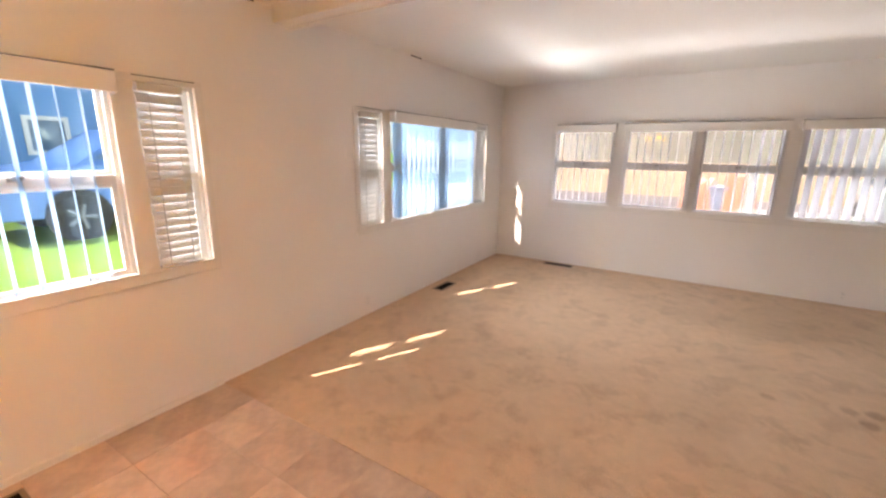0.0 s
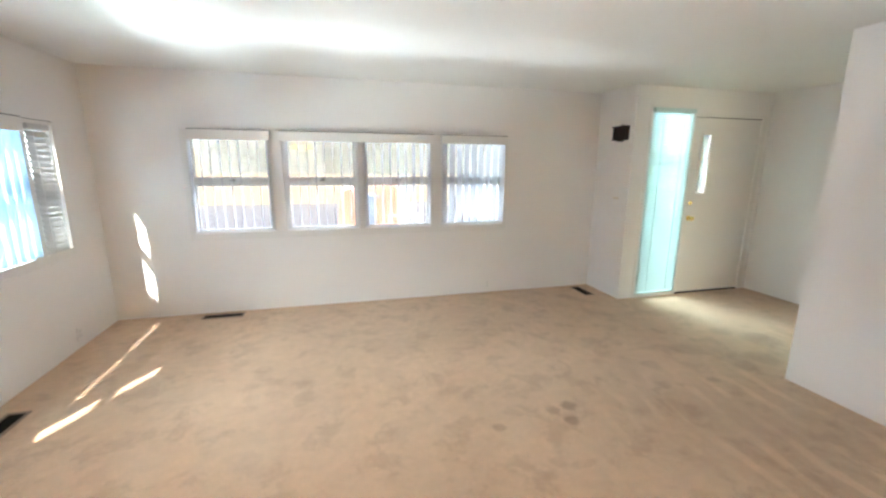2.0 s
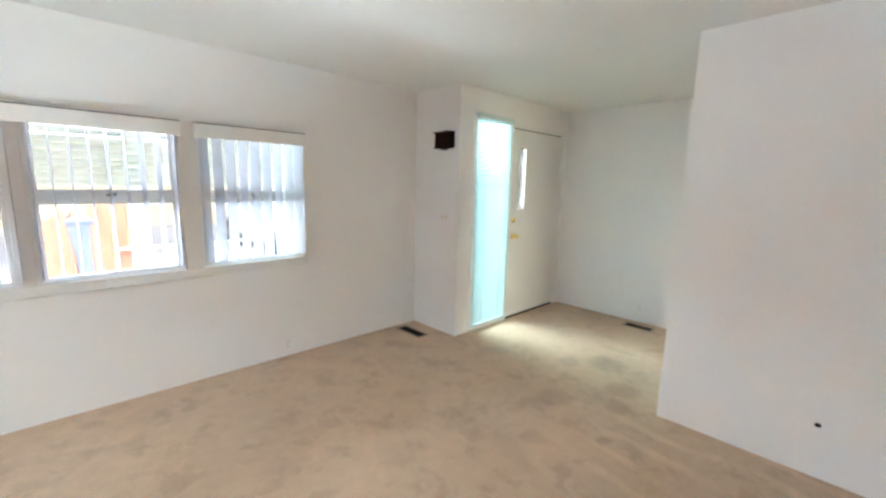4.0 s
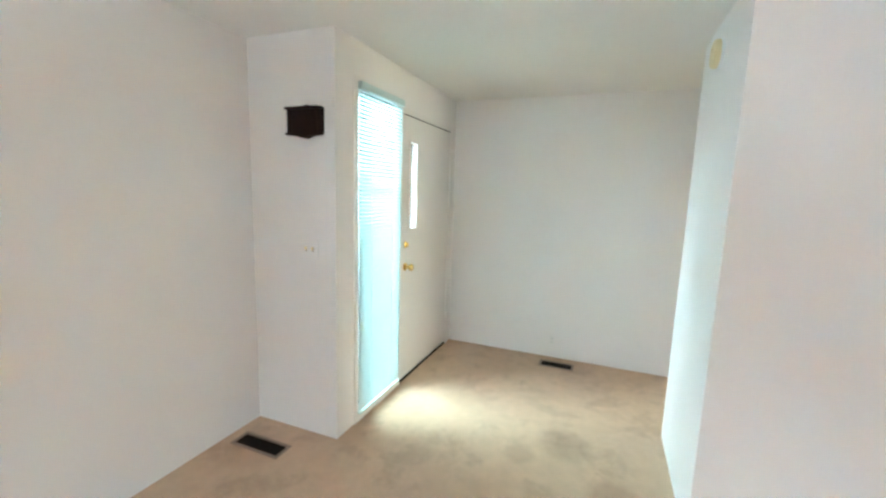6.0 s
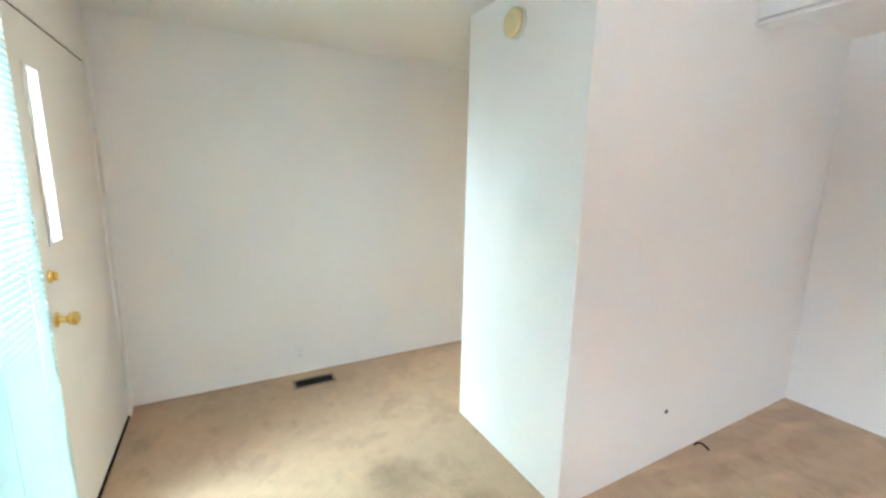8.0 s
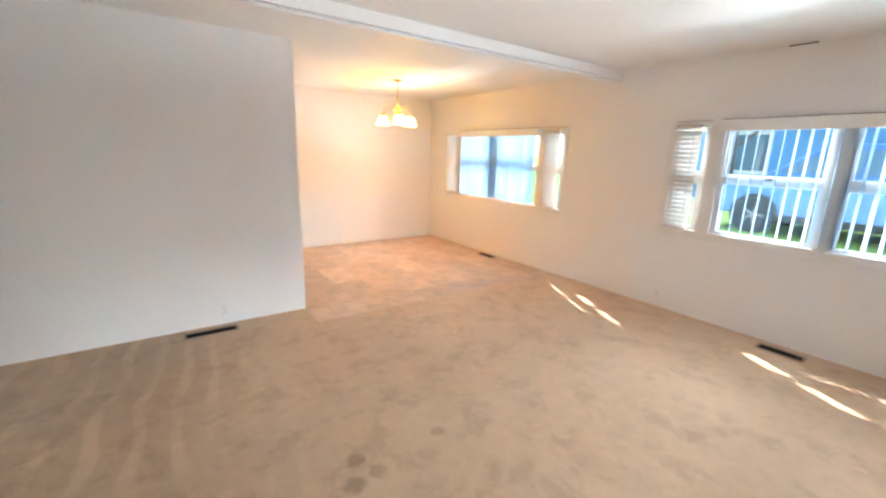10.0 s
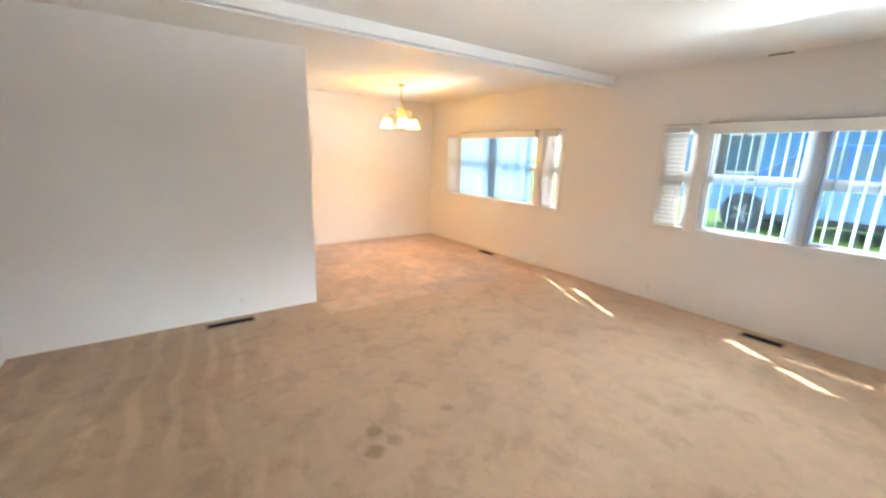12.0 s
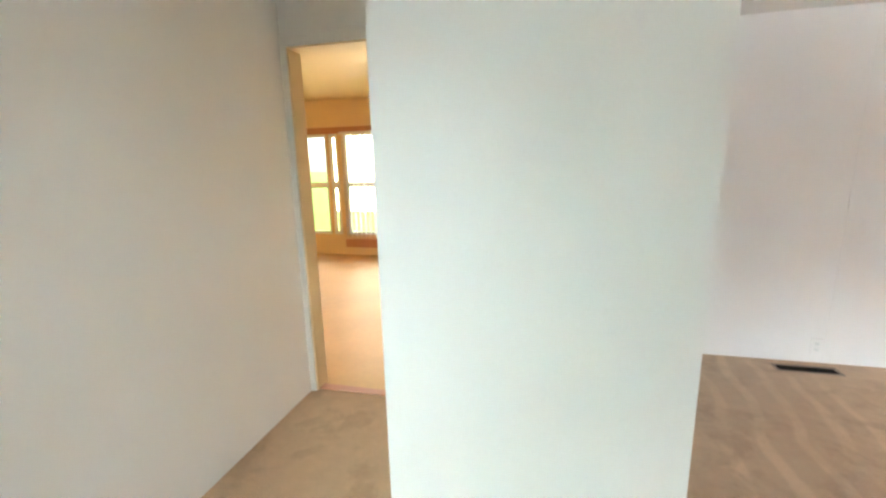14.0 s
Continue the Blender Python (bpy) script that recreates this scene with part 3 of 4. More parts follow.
part("thumb_turn", boxes((5.966, 5.978, 0.012, 0.026, 1.058, 1.092), to=on_entry, bevel=0.003), brass, door)
for hz in (0.24, 1.02, 1.78):
    part("hinge", lathe([(0.0, -0.045), (0.006, -0.044), (0.006, 0.044), (0.0, 0.045)], on_entry(6.836, 0.006, hz), steps=10), door_paint, door, "", True)
structure("door_frame", boxes((5.892, 5.909, -0.11, 0.004, 0.0, 2.03), (6.839, 6.90, -0.004, 0.008, 0.0, 2.03), (5.892, 6.90, -0.004, 0.004, 2.018, 2.05), to=on_entry, bevel=0.002), trim_paint, "white painted front door frame", "door frame")
# threshold coloured black for the dark gap under the door
structure("door_sill", boxes((5.905, 6.845, -0.11, 0.004, 0.001, 0.012), to=on_entry, bevel=0.002), black, "black threshold strip painted as the shaded gap under the door", "threshold")
# dark strip fills the gap over the door in place of its shade
structure("trim_door_gap", boxes((5.91, 6.84, -0.030, -0.004, 2.0065, 2.0145), to=on_entry), gap_dark, "dark strip for the shaded gap above the front door", "gap")

# door chime box
chime = thing("door_chime", on_stub(-0.42, 0, 1.74), "dark brown wooden door chime box with scalloped edges", "door chime")
c0, c1 = -0.530, -0.312


def scallop(edge, z, rise):
    return [(c0 + (c1 - c0) * k / 16, z + rise * math.sin(math.pi * k / 16) ** 2 * (1 + 0.35 * math.cos(4 * math.pi * k / 16))) for k in (range(17) if edge else range(16, -1, -1))]


part("back_board", prism(scallop(True, 1.762, -0.016) + scallop(False, 1.897, 0.018), 0.0, 0.012, on_stub), dark_wood, chime)
for u in (c0 + 0.01, c1 - 0.026):
    part("side_board", boxes((u, u + 0.016, 0.012, 0.050, 1.768, 1.895), to=on_stub, bevel=0.002), dark_wood, chime)
part("cap", boxes((c0 - 0.004, c1 + 0.004, 0.0, 0.058, 1.893, 1.905), to=on_stub, bevel=0.003), dark_wood, chime)
part("shelf", prism(scallop(True, 1.758, -0.012) + [(c1, 1.770), (c0, 1.770)], 0.012, 0.052, on_stub), dark_wood, chime)
for k in range(9):
    u = c0 + 0.040 + k * 0.0173
    part("grille_bar", boxes((u - 0.0075, u + 0.0075, 0.030, 0.038, 1.770, 1.893), to=on_stub, bevel=0.0015), dark_wood, chime)


def wall_plate(name, u, z, to, label, kind):
    """A cover plate with two toggles, two sockets or a jack."""
    wide = {"switch": 0.115, "outlet": 0.070, "jack": 0.070}[kind]
    p = thing(name, to(u, 0.0, z), label, "switch" if kind == "switch" else "outlet", "wall plates")
    part("cover_plate", boxes((u - wide / 2, u + wide / 2, 0.0, 0.005, z - 0.057, z + 0.057), to=to, bevel=0.002), wall_paint, p)
    if kind == "switch":
        for du in (-0.023, 0.023):
            part("toggle", boxes((u + du - 0.004, u + du + 0.004, 0.005, 0.018, z - 0.004, z + 0.013), to=to, bevel=0.0015), cream_plastic, p)
            part("toggle_slot", boxes((u + du - 0.006, u + du + 0.006, 0.005, 0.0062, z - 0.013, z + 0.013), to=to), slot_tan, p)
    elif kind == "outlet":
        for dz in (-0.02, 0.02):
            soc = part("socket", boxes((u - 0.016, u + 0.016, 0.005, 0.0075, z + dz - 0.014, z + dz + 0.014), to=to, bevel=0.001), white_plastic, p)
            part("slot", boxes((u - 0.008, u - 0.006, 0.0075, 0.0082, z + dz - 0.004, z + dz + 0.006), (u + 0.006, u + 0.008, 0.0075, 0.0082, z + dz - 0.004, z + dz + 0.006), to=to), grey_metal, soc)
    return p


wall_plate("light_switch", -0.425, 1.13, on_stub, "white double toggle switch plate", "switch")
for u, z, to in ((3.77, 0.10, on_north), (3.66, 0.12, on_divider), (-2.80, 0.13, on_west), (-0.60, 0.12, on_west), (-1.61, 0.16, on_hall_east)):
    wall_plate("power_outlet", u, z, to, "white double socket outlet low on the wall", "outlet")


def on_block(u, w, z):
    return (5.14 - w, u, z)


jack = thing("cable_jack", on_block(-3.145, 0, 0.28), "small dark cable jack in the white wall", "cable jack")
part("jack_ring", lathe([(0.013, -0.002), (0.013, 0.004), (0.008, 0.006), (0.008, 0.012), (0.0, 0.012)], on_block(-3.145, 0, 0.28), "x"), grey_metal, jack, "", True)
part("jack_hole", boxes((-3.157, -3.133, 0.0, 0.003, 0.272, 0.288), to=on_block, bevel=0.001), black, jack)
stub = thing("cable_stub", (5.09, -3.43, 0.0), "short dark cable end rising from the carpet", "cable")
part("cable", tube([(5.125, -3.43, 0.0), (5.115, -3.432, 0.02), (5.095, -3.436, 0.03), (5.07, -3.442, 0.02), (5.055, -3.446, 0.007)], 0.006), black, stub, "", True)

# smoke detector
det_at = (5.60, -2.41, 2.15)
det = thing("smoke_detector", det_at, "yellowed round smoke detector high on the wall", "smoke detector")
part("detector_base", lathe([(0.068, 0.0), (0.068, -0.010), (0.064, -0.012)], det_at, "y", 40), white_plastic, det, "", True)
part("detector_cover", lathe([(0.064, -0.010), (0.064, -0.028), (0.056, -0.036), (0.030, -0.039), (0.0, -0.039)], det_at, "y", 40), cream_plastic, det, "", True)
part("test_button", lathe([(0.009, -0.0385), (0.009, -0.042), (0.0, -0.043)], (5.60, -2.41, 2.17), "y", 16), cream_plastic, det, "", True)


def floor_vent(x0, x1, y0, y1, z=0.0):
    """A floor register: rim, louvres across and a black plate for the duct's shade."""
    v = thing("floor_vent", ((x0 + x1) / 2, (y0 + y1) / 2, z), "brown metal floor register set in the floor", "vent", "floor vents")
    r = 0.019
    part("rim", boxes((x0, x1, y0, y0 + r, z, z + 0.006), (x0, x1, y1 - r, y1, z, z + 0.006), (x0, x0 + r, y0 + r, y1 - r, z, z + 0.006), (x1 - r, x1, y0 + r, y1 - r, z, z + 0.006), bevel=0.0025), vent_tan, v)
    # no hole below: black plate and louvres carry the shade in their colour
    part("duct", boxes((x0 + r, x1 - r, y0 + r, y1 - r, z, z + 0.0015)), black, v, "black plate painted as the shaded duct opening")
    longx = x1 - x0 > y1 - y0
    a, b = (x0, x1) if longx else (y0, y1)
    m = (a + b) / 2
    if longx:
        part("divider", boxes((m - 0.004, m + 0.004, y0 + r, y1 - r, z + 0.0015, z + 0.004)), bronze, v)
    else:
        part("divider", boxes((x0 + r, x1 - r, m - 0.004, m + 0.004, z + 0.0015, z + 0.004)), bronze, v)
    n = int((b - a - 2 * r) / 0.022)
    for k in range(n):
        c = a + r + 0.011 + k * 0.022
        if abs(c - m) < 0.012:
            continue
        row = (c - 0.0015, c + 0.0015, y0 + r, y1 - r, z + 0.0015, z + 0.0024) if longx else (x0 + r, x1 - r, c - 0.0015, c + 0.0015, z + 0.0015, z + 0.0024)
        part("louvre", boxes(row), black, v)
    return v


floor_vent(0.76, 1.14, -0.185, -0.06)
floor_vent(0.10, 0.225, -1.88, -1.57)
floor_vent(4.84, 4.965, -0.41, -0.07)
floor_vent(6.73, 6.86, -1.82, -1.53)
floor_vent(3.58, 3.965, -4.445, -4.33)
floor_vent(0.08, 0.20, -5.40, -5.08)

# ---- chandelier ----
CH = Vector((1.44, -5.58, 0.0))
lamp = thing("chandelier", (CH.x, CH.y, CEIL), "lit brass chandelier with frosted bell shades", "chandelier")
part("canopy", lathe([(0.062, CEIL), (0.060, CEIL - 0.012), (0.030, CEIL - 0.024), (0.010, CEIL - 0.030), (0.0, CEIL - 0.031)], CH, steps=28), brass, lamp, "", True)
part("stem", lathe([(0.007, CEIL - 0.02), (0.007, 2.02)], CH, steps=10), brass, lamp, "", True)
part("hub", lathe([(0.0, 2.04), (0.012, 2.035), (0.018, 2.0), (0.045, 1.975), (0.050, 1.955), (0.030, 1.925), (0.012, 1.905), (0.010, 1.885), (0.0, 1.88)], CH, steps=24), brass, lamp, "", True)
for k in range(3):
    an = radians(68 + 120 * k)
    d = Vector((math.cos(an), math.sin(an), 0))
    pts = [CH + d * r + Vector((0, 0, z)) for r, z in ((0.03, 1.955), (0.07, 1.985), (0.12, 2.0), (0.165, 1.985), (0.192, 1.945), (0.198, 1.905))]
    part("arm", tube(pts, 0.006, 8), brass, lamp, "", True)
    c = CH + d * 0.198
    part("socket_cup", lathe([(0.0, 1.912), (0.024, 1.908), (0.026, 1.885), (0.030, 1.878), (0.0, 1.877)], c, steps=18), brass, lamp, "", True)
    part("shade", lathe([(0.026, 1.880), (0.046, 1.874), (0.060, 1.850), (0.068, 1.812), (0.092, 1.772), (0.088, 1.772), (0.064, 1.813), (0.056, 1.848), (0.042, 1.870), (0.022, 1.876)], c, steps=24), amber_shade, lamp, "glowing frosted glass bell shade", True)

# ---- hall doorway and back room ----
structure("door_casing", boxes((6.935, 6.97, -3.48, -3.468, 0.0, 2.072), (6.045, 6.08, -3.48, -3.468, 0.0, 2.072), (6.045, 6.97, -3.48, -3.468, 2.072, 2.125), bevel=0.003), trim_paint, "white casing round the hall doorway", "door casing")
structure("door_jamb", boxes((6.925, 6.935, -3.60, -3.48, 0.0, 2.072), (6.08, 6.09, -3.60, -3.48, 0.0, 2.072), (6.09, 6.925, -3.60, -3.48, 2.062, 2.072)), warm_lit_cream, "cream painted door jamb", "door jamb")
structure("threshold_strip", boxes((6.08, 6.935, -3.56, -3.50, 0.0, 0.008), bevel=0.003), rose_trim, "reddish brown wooden threshold strip", "threshold")
structure("floor_back", boxes((5.14, 10.6, -7.5, -3.50, -0.06, -0.004)), laminate, "glossy honey-coloured laminate floor", "floor")
structure("ceiling_back", boxes((5.14, 10.6, -7.62, -3.60, 2.49, 2.52)), warm_lit_cream, "cream ceiling of the back room", "ceiling")
# unseen south overhang added to keep the sun off the back floor
structure("roof_back", boxes((5.02, 10.72, -9.7, -3.48, 2.56, 2.7)), roof_grey, "grey roof over the back room with an added overhang against the sun", "roof")
structure("wall_back_inner", boxes((7.09, 10.6, -3.60, -3.48, -0.2, 2.56), (5.14, 7.09, -3.60, -3.52, CEIL + 0.104, 2.56)), warm_lit_cream, "plain cream inner wall of the back room", "wall")
structure("wall_back_east", boxes((10.6, 10.72, -7.62, -3.48, -0.2, 2.56), (5.02, 5.14, -7.62, -6.97, -0.2, 2.56), (5.02, 5.14, -6.97, -3.52, CEIL + 0.104, 2.56)), warm_lit_cream, "plain cream side wall of the back room", "wall")
B_UNITS = ((7.10, 7.84), (7.92, 8.68), (8.79, 8.945), (8.985, 9.75))
wall_with_openings("wall_back", 5.14, 10.6, -T, 0.0, -0.2, 2.56, [(a, b, 0.34, 1.97) for a, b in B_UNITS], on_back, warm_lit_cream, "cream wall with a row of bright windows")
for k, (a, b) in enumerate(B_UNITS):
    window_unit(f"window_{k + 14}", a, b, 0.34, 1.97, on_back, "tall bright window of the back room", 1.16, False, back_glass)

structure("trim_valance", boxes((7.0, 9.85, 0.0, 0.03, 1.975, 2.07), to=on_back, bevel=0.004), rose_trim, "reddish wooden valance over the back windows", "valance")
vertical_blind(7.92, 8.72, 0.30, 1.96, 12, on_back, "white vertical blind with open vanes", 1.972)
structure("trim_ledge", boxes((8.12, 8.72, 0.0, 0.06, 0.13, 0.27), to=on_back, bevel=0.01), rose_trim, "reddish ledge below the back window", "ledge")

# ---- outdoors ----


def ground_height(x, y):
    if x < -0.4 and y < 0.5:
        s = min(1.0, (-x - 0.4) / 2.6)
        return -0.16 + 0.45 * s * s * (3 - 2 * s)
    return -0.16


gb_ = bmesh.new()
gx = [-400, -120, -60, -30, -16, -10, -7, -5, -4, -3, -2.4, -1.8, -1.2, -0.8, -0.4, 0, 4, 8, 12, 20, 60, 400]
gy = [-400, -100, -40, -20, -12, -8, -6, -4, -2, 0, 1, 2, 4, 8, 20, 60, 400]
gv = [[gb_.verts.new((x, y, ground_height(x, y))) for y in gy] for x in gx]
for i in range(len(gx) - 1):
    for j in range(len(gy) - 1):
        gb_.faces.new((gv[i][j], gv[i + 1][j], gv[i + 1][j + 1], gv[i][j + 1]))
structure("ground", gb_, grass_green, "bright green lawn round the house", "lawn", True)
structure("pavement", boxes((-9.0, 16.0, 0.5, 12.9, -0.155, -0.13)), concrete, "pale sunlit concrete drive", "pavement")


def awning(x0, x1):
    aw = thing("window_awning", ((x0 + x1) / 2, T, 1.95), "beige slatted metal awning over the front windows", "awning")
    me = curved_slat("awning_slat", x1 - x0, 0.055, 0.004, 0.003, awning_beige)
    for k in range(12):
        s = new("awning_slat", me)
        s.parent = aw
        y, z = 0.20 + 0.045 * k, 1.90 - 0.047 * k
        s.location = Vector(((x0 + x1) / 2, y, z)) - ORIGIN[aw]
        s.rotation_euler = (radians(-30 if k < 4 else -49), 0, 0)
    for x in (x0 + 0.05, (x0 + x1) / 2, x1 - 0.05):
        part("arm", tube([(x, T, 1.97), (x, 0.20, 1.93), (x, 0.72, 1.36)], 0.012), awning_beige, aw, "", True)
    return aw


awning(0.70, 3.97)

post = thing("porch_post", (2.98, 1.07, -0.13), "white painted square porch post", "post")
part("shaft", boxes((2.93, 3.03, 1.02, 1.12, -0.13, 2.45), bevel=0.006), trim_paint, post)
part("base", boxes((2.91, 3.05, 1.0, 1.14, -0.13, 0.0), bevel=0.006), trim_paint, post)


def wheel(car, c, side, r=0.29, wide=0.19):
    """A wheel whose outer face looks along side (+1 or -1) on x."""
    ty = part("tyre", lathe([(r * 0.62, -wide / 2), (r * 0.93, -wide / 2), (r, -wide / 2 + 0.03), (r, wide / 2 - 0.03), (r * 0.93, wide / 2), (r * 0.62, wide / 2)], c, "x", 28), rubber, car, "black rubber tyre", True)
    x = c[0] + side * (wide / 2 - 0.02)
    rim = part("rim", lathe([(r * 0.64, -0.04), (r * 0.64, 0.015), (r * 0.58, 0.02), (r * 0.56, -0.02), (0.0, -0.02)], (x, c[1], c[2]), "x", 28), alloy, ty, "silver alloy rim", True)
    for k in range(5):
        an = 2 * math.pi * k / 5
        e = (x + side * 0.01, c[1] + r * 0.56 * math.cos(an), c[2] + r * 0.56 * math.sin(an))
        part("spoke", tube([(x + side * 0.012, c[1], c[2]), e], 0.028, 6), alloy, ty)


def parked_car(x_side, y_mid, z, length, paint, label, out=1):
    """A hatchback along y; x_side is the flank towards the house, out the way that this flank faces."""
    w = 1.7
    xc = x_side - out * w / 2
    car = thing("parked_car", (xc, y_mid, z), label, "car")
    L = length / 2
    side = [(-L, 0.30), (-L - 0.02, 0.55), (-L + 0.06, 0.80), (-L + 0.9, 0.95), (L - 0.25, 1.0), (L - 0.02, 0.9), (L, 0.5), (L - 0.05, 0.28)]
    top = [(-L + 0.85, 0.93), (-L + 1.55, 1.40), (-L + 1.95, 1.46), (L - 0.95, 1.44), (L - 0.22, 1.0)]

    def loft(outline, narrow):
        bm = bmesh.new()
        n = len(outline)
        rings = []
        for f, shrink in ((-1, 0.04), (-0.93, 0.0), (0.93, 0.0), (1, 0.04)):
            ring = []
            for y, zz in outline:
                k = narrow * max(0.0, zz - 0.95) if narrow else 0.0
                ring.append(bm.verts.new((xc + f * (w / 2 - k), y_mid + y * (1 - shrink * 0.15), z + zz - shrink * 0.4 * (1 if zz > 0.7 else -1))))
            rings.append(ring)
        for a, b in zip(rings, rings[1:]):
            for k in range(n):
                bm.faces.new((a[k], a[(k + 1) % n], b[(k + 1) % n], b[k]))
        bm.faces.new(rings[0])
        bm.faces.new(rings[-1])
        bmesh.ops.recalc_face_normals(bm, faces=bm.faces)
        return bm

    part("body", loft(side, 0.0), paint, car, "", True)
    cab = part("cabin", loft(top, 0.30), paint, car, "", True)
    xw = xc + out * (w / 2 - 0.02)
    for y0, y1, t0, t1 in ((-L + 1.08, -0.02, -L + 1.62, -0.02), (0.05, L - 0.52, 0.05, L - 0.98)):
        bm = bmesh.new()
        q = [(y0, 1.0), (y1, 1.0), (t1, 1.37), (t0, 1.37)]
        vs = [bm.verts.new((xw - out * 0.30 * max(0.0, zz - 0.95) + out * d, y_mid + y, z + zz)) for d in (0.012, 0.022) for y, zz in q]
        bm.faces.new(vs[:4])
        bm.faces.new(vs[4:])
        for k in range(4):
            bm.faces.new((vs[k], vs[(k + 1) % 4], vs[4 + (k + 1) % 4], vs[4 + k]))
        bmesh.ops.recalc_face_normals(bm, faces=bm.faces)
        part("side_window", bm, car_glass, car, "dark tinted side window")
    part("sill_trim", boxes((xc - w / 2 - 0.01, xc + w / 2 + 0.01, y_mid - L + 1.2, y_mid + L - 1.1, z + 0.22, z + 0.34), bevel=0.02), rubber, car)
    for yy in (-L + 0.85, L - 0.80):
        for s in (-1, 1):
            arch = part("wheel_arch", lathe([(0.34, -0.01), (0.34, 0.012), (0.0, 0.012)], (xc + s * (w / 2 - 0.002), y_mid + yy, z + 0.31), "x", 28), rubber, car, "", True)
            wheel(car, (xc + s * (w / 2 - 0.075), y_mid + yy, z + 0.29), s)
    part("door_handle", boxes((xw + out * 0.02 - 0.01, xw + out * 0.02 + 0.012, y_mid - 0.30, y_mid - 0.14, z + 0.86, z + 0.885), bevel=0.004), alloy, car)
    return car


parked_car(-4.2, -2.25, 0.29, 4.1, car_blue, "blue hatchback parked on the lawn beside the house")
parked_car(5.6, 6.2, -0.13, 4.2, car_white, "white car parked on the concrete drive", -1)


def neighbour(name, x0, x1, y0, y1, z0, high, paint, label, face, openings):
    """A one-storey house: walls, low pitched roof, eaves, framed windows on the side that faces the room."""
    h = thing(name, ((x0 + x1) / 2, (y0 + y1) / 2, z0), label, "house")
    part("wall", boxes((x0, x1, y0, y1, z0, z0 + high)), paint, h)
    n = int(high / 0.2)
    for k in range(n):
        zz = z0 + 0.2 * (k + 1)
        if face == "x":
            part("siding_board", boxes((x1, x1 + 0.018, y0, y1, zz - 0.19, zz - 0.004)), paint, h)
        else:
            part("siding_board", boxes((x0, x1, y0 - 0.018, y0, zz - 0.19, zz - 0.004)), paint, h)
    roof = bmesh.new()
    ov, mid = 0.45, (x0 + x1) / 2
    a = [(x0 - ov, z0 + high - 0.02), (mid, z0 + high + 1.1), (x1 + ov, z0 + high - 0.02), (x1 + ov, z0 + high + 0.10), (mid, z0 + high + 1.25), (x0 - ov, z0 + high + 0.10)]
    r0 = [roof.verts.new((x, y0 - ov, zz)) for x, zz in a]
    r1 = [roof.verts.new((x, y1 + ov, zz)) for x, zz in a]
    roof.faces.new(r0)
    roof.faces.new(r1)
    for k in range(6):
        roof.faces.new((r0[k], r0[(k + 1) % 6], r1[(k + 1) % 6], r1[k]))
    bmesh.ops.recalc_face_normals(roof, faces=roof.faces)
    part("roof", roof, roof_grey, h)
    to = (lambda u, w, zz: (x1 + 0.018 + w, u, zz)) if face == "x" else (lambda u, w, zz: (u, y0 - 0.018 - w, zz))
    for u0, u1, b0, b1 in openings:
        win = part("window", boxes((u0, u1, 0.0, 0.012, b0, b1), to=to), car_glass, h, "dark window pane")
        part("frame", boxes((u0 - 0.09, u0, 0.0, 0.03, b0 - 0.09, b1 + 0.09), (u1, u1 + 0.09, 0.0, 0.03, b0 - 0.09, b1 + 0.09), (u0, u1, 0.0, 0.03, b1, b1 + 0.09), (u0, u1, 0.0, 0.03, b0 - 0.09, b0), to=to, bevel=0.004), trim_paint, win, "white window frame")
    return h


neighbour("neighbour_house", -17.0, -10.0, -7.5, 4.0, 0.29, 2.78, blue_siding, "blue one-storey house across the lawn", "x", [(-2.35, -1.75, 1.35, 2.0), (1.2, 2.4, 1.2, 2.2), (-6.2, -5.2, 1.2, 2.2)])
neighbour("neighbour_house", -6.0, 12.0, 13.0, 19.0, -0.16, 2.8, tan_stucco, "tan one-storey house across the drive", "y", [(-4.4, -3.0, 0.8, 1.9)])


def tree(x, y, z, high, seed):
    """A tapered trunk with limbs and a crown of many small leaf blades."""
    rng = random.Random(seed)
    t = thing("tree", (x, y, z), "leafy green garden tree beyond the lawn", "tree", "garden trees")
    trunk = lathe([(0.22, 0.0), (0.15, high * 0.25), (0.10, high * 0.5), (0.03, high * 0.85)], (x, y, z), steps=10)
    ends = []
    for k in range(9):
        an, up = rng.uniform(0, 6.28), rng.uniform(0.3, 0.75)
        r = high * rng.uniform(0.18, 0.32)
        p0 = Vector((x, y, z + high * up))
        p1 = p0 + Vector((math.cos(an) * r, math.sin(an) * r, r * 0.8))
        lim = tube([p0, p0.lerp(p1, 0.5) + Vector((0, 0, 0.08)), p1], 0.04, 6)
        tmp = bpy.data.meshes.new("tmp")
        lim.to_mesh(tmp)
        lim.free()
        trunk.from_mesh(tmp)
        bpy.data.meshes.remove(tmp)
        ends.append(p1)
    part("trunk", trunk, bark, t, "", True)
    verts, faces = [], []
    for k in range(2600):
        e = rng.choice(ends)
        d = Vector((rng.gauss(0, 1), rng.gauss(0, 1), rng.gauss(0, 0.8))) * high * 0.085
        c, s = e + d, rng.uniform(0.05, 0.11)
        m = Euler((rng.uniform(0, 6), rng.uniform(0, 6), rng.uniform(0, 6))).to_matrix()
        n0 = len(verts)
        verts += [tuple(c + m @ Vector(q)) for q in ((-s, 0, 0), (0, -s * 0.45, 0), (s, 0, 0), (0, s * 0.45, 0.02))]
        faces.append((n0, n0 + 1, n0 + 2, n0 + 3))
    me = bpy.data.meshes.new("crown")
    me.from_pydata([tuple(Vector(v) - ORIGIN[t]) for v in verts], [], faces)
    me.materials.append(leaf)
    cr = new("crown", me)
    cr.parent = t


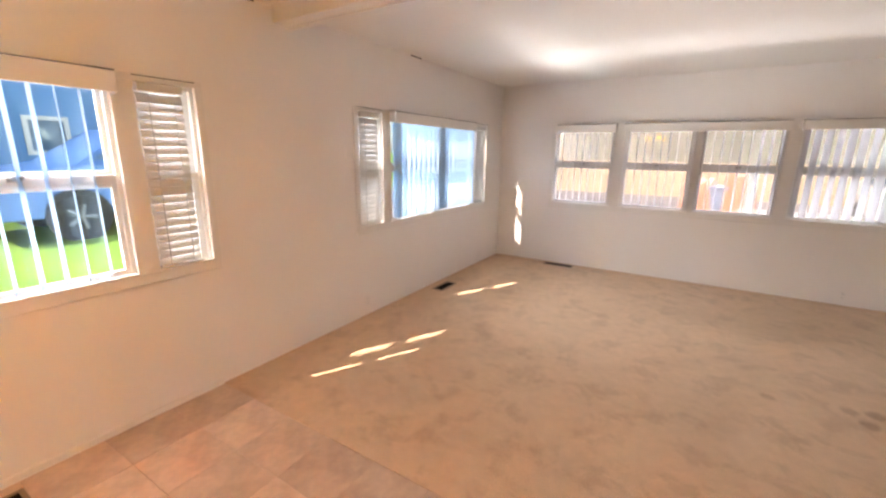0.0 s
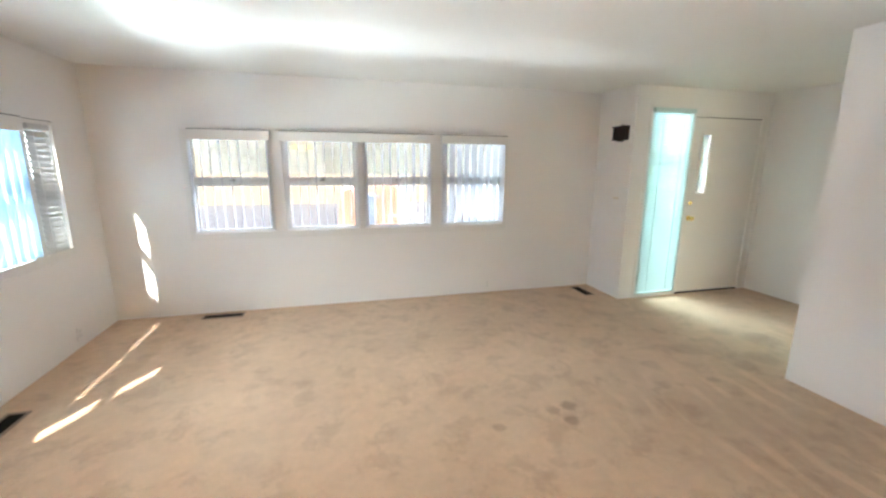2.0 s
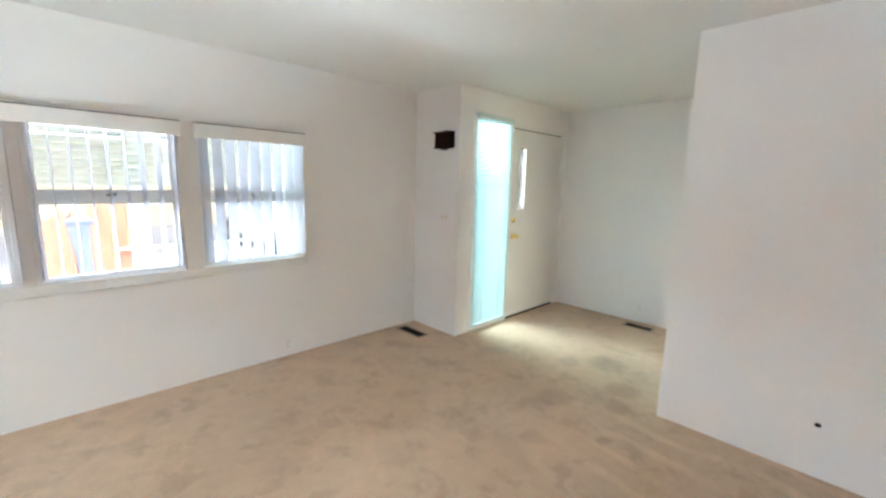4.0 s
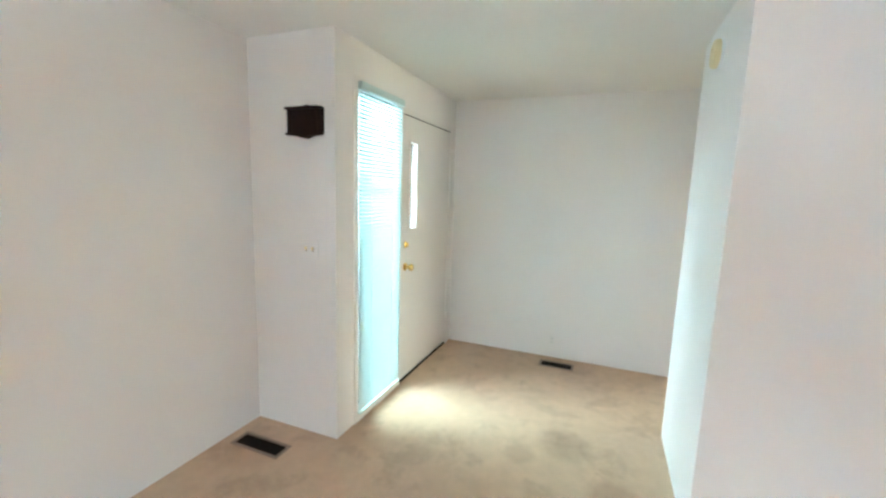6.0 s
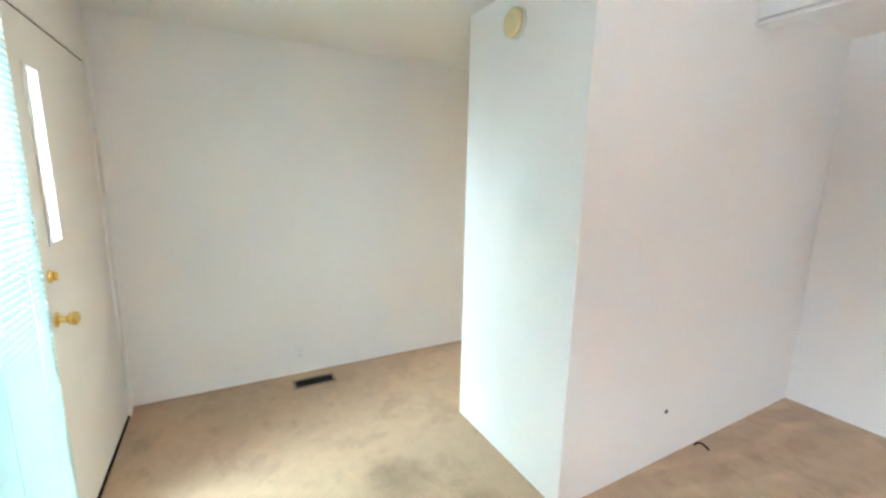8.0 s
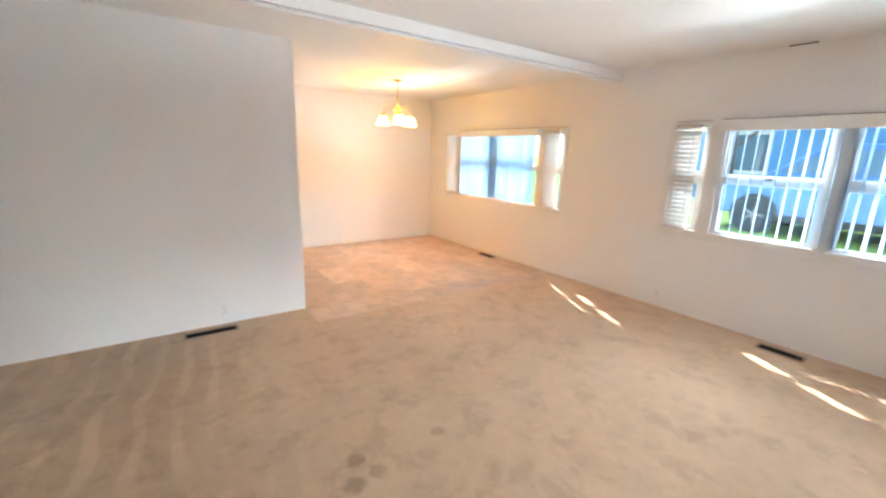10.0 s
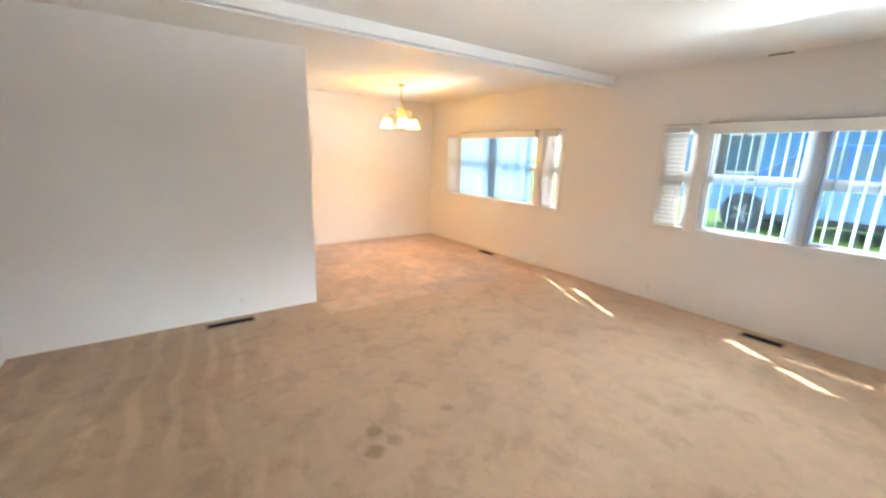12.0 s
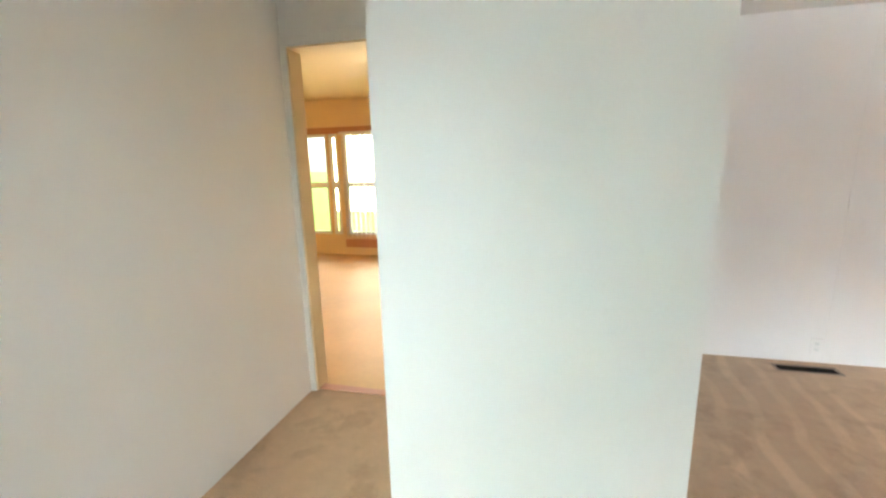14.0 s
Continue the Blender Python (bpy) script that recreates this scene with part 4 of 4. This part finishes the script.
tree(-8.6, -5.6, 0.17, 5.0, 3)
tree(-8.4, 1.6, 0.17, 4.6, 7)

rail = thing("porch_railing", (4.1, 3.0, -0.13), "low white metal railing beside the drive", "railing")
for z in (0.14, 0.55):
    part("rail", boxes((3.0, 5.2, 2.985, 3.015, z, z + 0.03), bevel=0.004), trim_paint, rail)
for k in range(13):
    x = 3.0 + 0.18 * k
    part("baluster", boxes((x, x + 0.018, 2.99, 3.01, -0.13, 0.55), bevel=0.003), trim_paint, rail)

# things stored on the drive


def covered_pile(x, y, wide, deep, high, seed):
    """A stack under a draped tarp with sagging folds."""
    pile = thing("covered_pile", (x, y, -0.13), "waist-high stack under a draped orange tarp", "tarp", "covered stacks")
    bm = bmesh.new()
    nx, ny = 22, 16
    rows = []
    for i in range(nx + 1):
        row = []
        for j in range(ny + 1):
            u, v = i / nx * 2 - 1, j / ny * 2 - 1
            edge = max(abs(u), abs(v))
            fall = 1.0 if edge < 0.72 else max(0.0, 1 - ((edge - 0.72) / 0.28) ** 2.2)
            sag = 0.05 * noise.noise(Vector((u * 2.5, v * 2.5, seed)))
            fold = 0.03 * math.sin(9 * u + 4 * v + seed) * (edge > 0.7)
            row.append(bm.verts.new((x + u * wide / 2 + fold, y + v * deep / 2 + fold, -0.118 + fall * (high + 2 * sag))))
        rows.append(row)
    for i in range(nx):
        for j in range(ny):
            bm.faces.new((rows[i][j], rows[i + 1][j], rows[i + 1][j + 1], rows[i][j + 1]))
    bmesh.ops.recalc_face_normals(bm, faces=bm.faces)
    part("tarp", bm, orange_tarp, pile, "", True)
    part("crate", boxes((x - wide * 0.33, x + wide * 0.33, y - deep * 0.33, y + deep * 0.33, -0.13, high - 0.30), bevel=0.01), bark, pile)
    return pile


covered_pile(2.40, 3.4, 0.55, 0.8, 1.12, 0.4)
covered_pile(3.02, 3.4, 0.50, 0.8, 1.20, 2.7)
bin_ = thing("storage_bin", (2.71, 3.25, -0.13), "grey-blue plastic storage bin between the stacks", "bin")
part("body", prism([(2.60, -0.13), (2.82, -0.13), (2.84, 0.88), (2.58, 0.88)], 3.05, 3.5, flat), bin_grey, bin_)
part("lid", boxes((2.56, 2.86, 3.03, 3.52, 0.88, 0.93), bevel=0.012), bin_grey, bin_)

# ---- dining floor tiles ----
TS = 0.312
tbm = boxes((-TS / 2 + 0.0007, TS / 2 - 0.0007, -TS / 2 + 0.0007, TS / 2 - 0.0007, -0.005, 0.0), bevel=0.001)
tile_mesh = mesh_of("floor_tile", tbm, tile_vinyl)
for i in range(16):
    for j in range(9):
        x, y = TS * (i + 0.5), TILE_EDGE - TS * (j + 0.5)
        if y - TS / 2 < -6.98 or (x > 3.0 and y > -4.66) or x + TS / 2 > 5.02:
            continue
        t = new("floor_tile", tile_mesh)
        t.parent = tile_floor
        t.location = (x + 0.004, y, -0.0015 + random.uniform(-0.0006, 0.0006))
        t.rotation_euler = (0, 0, radians(90 * random.randrange(4)))
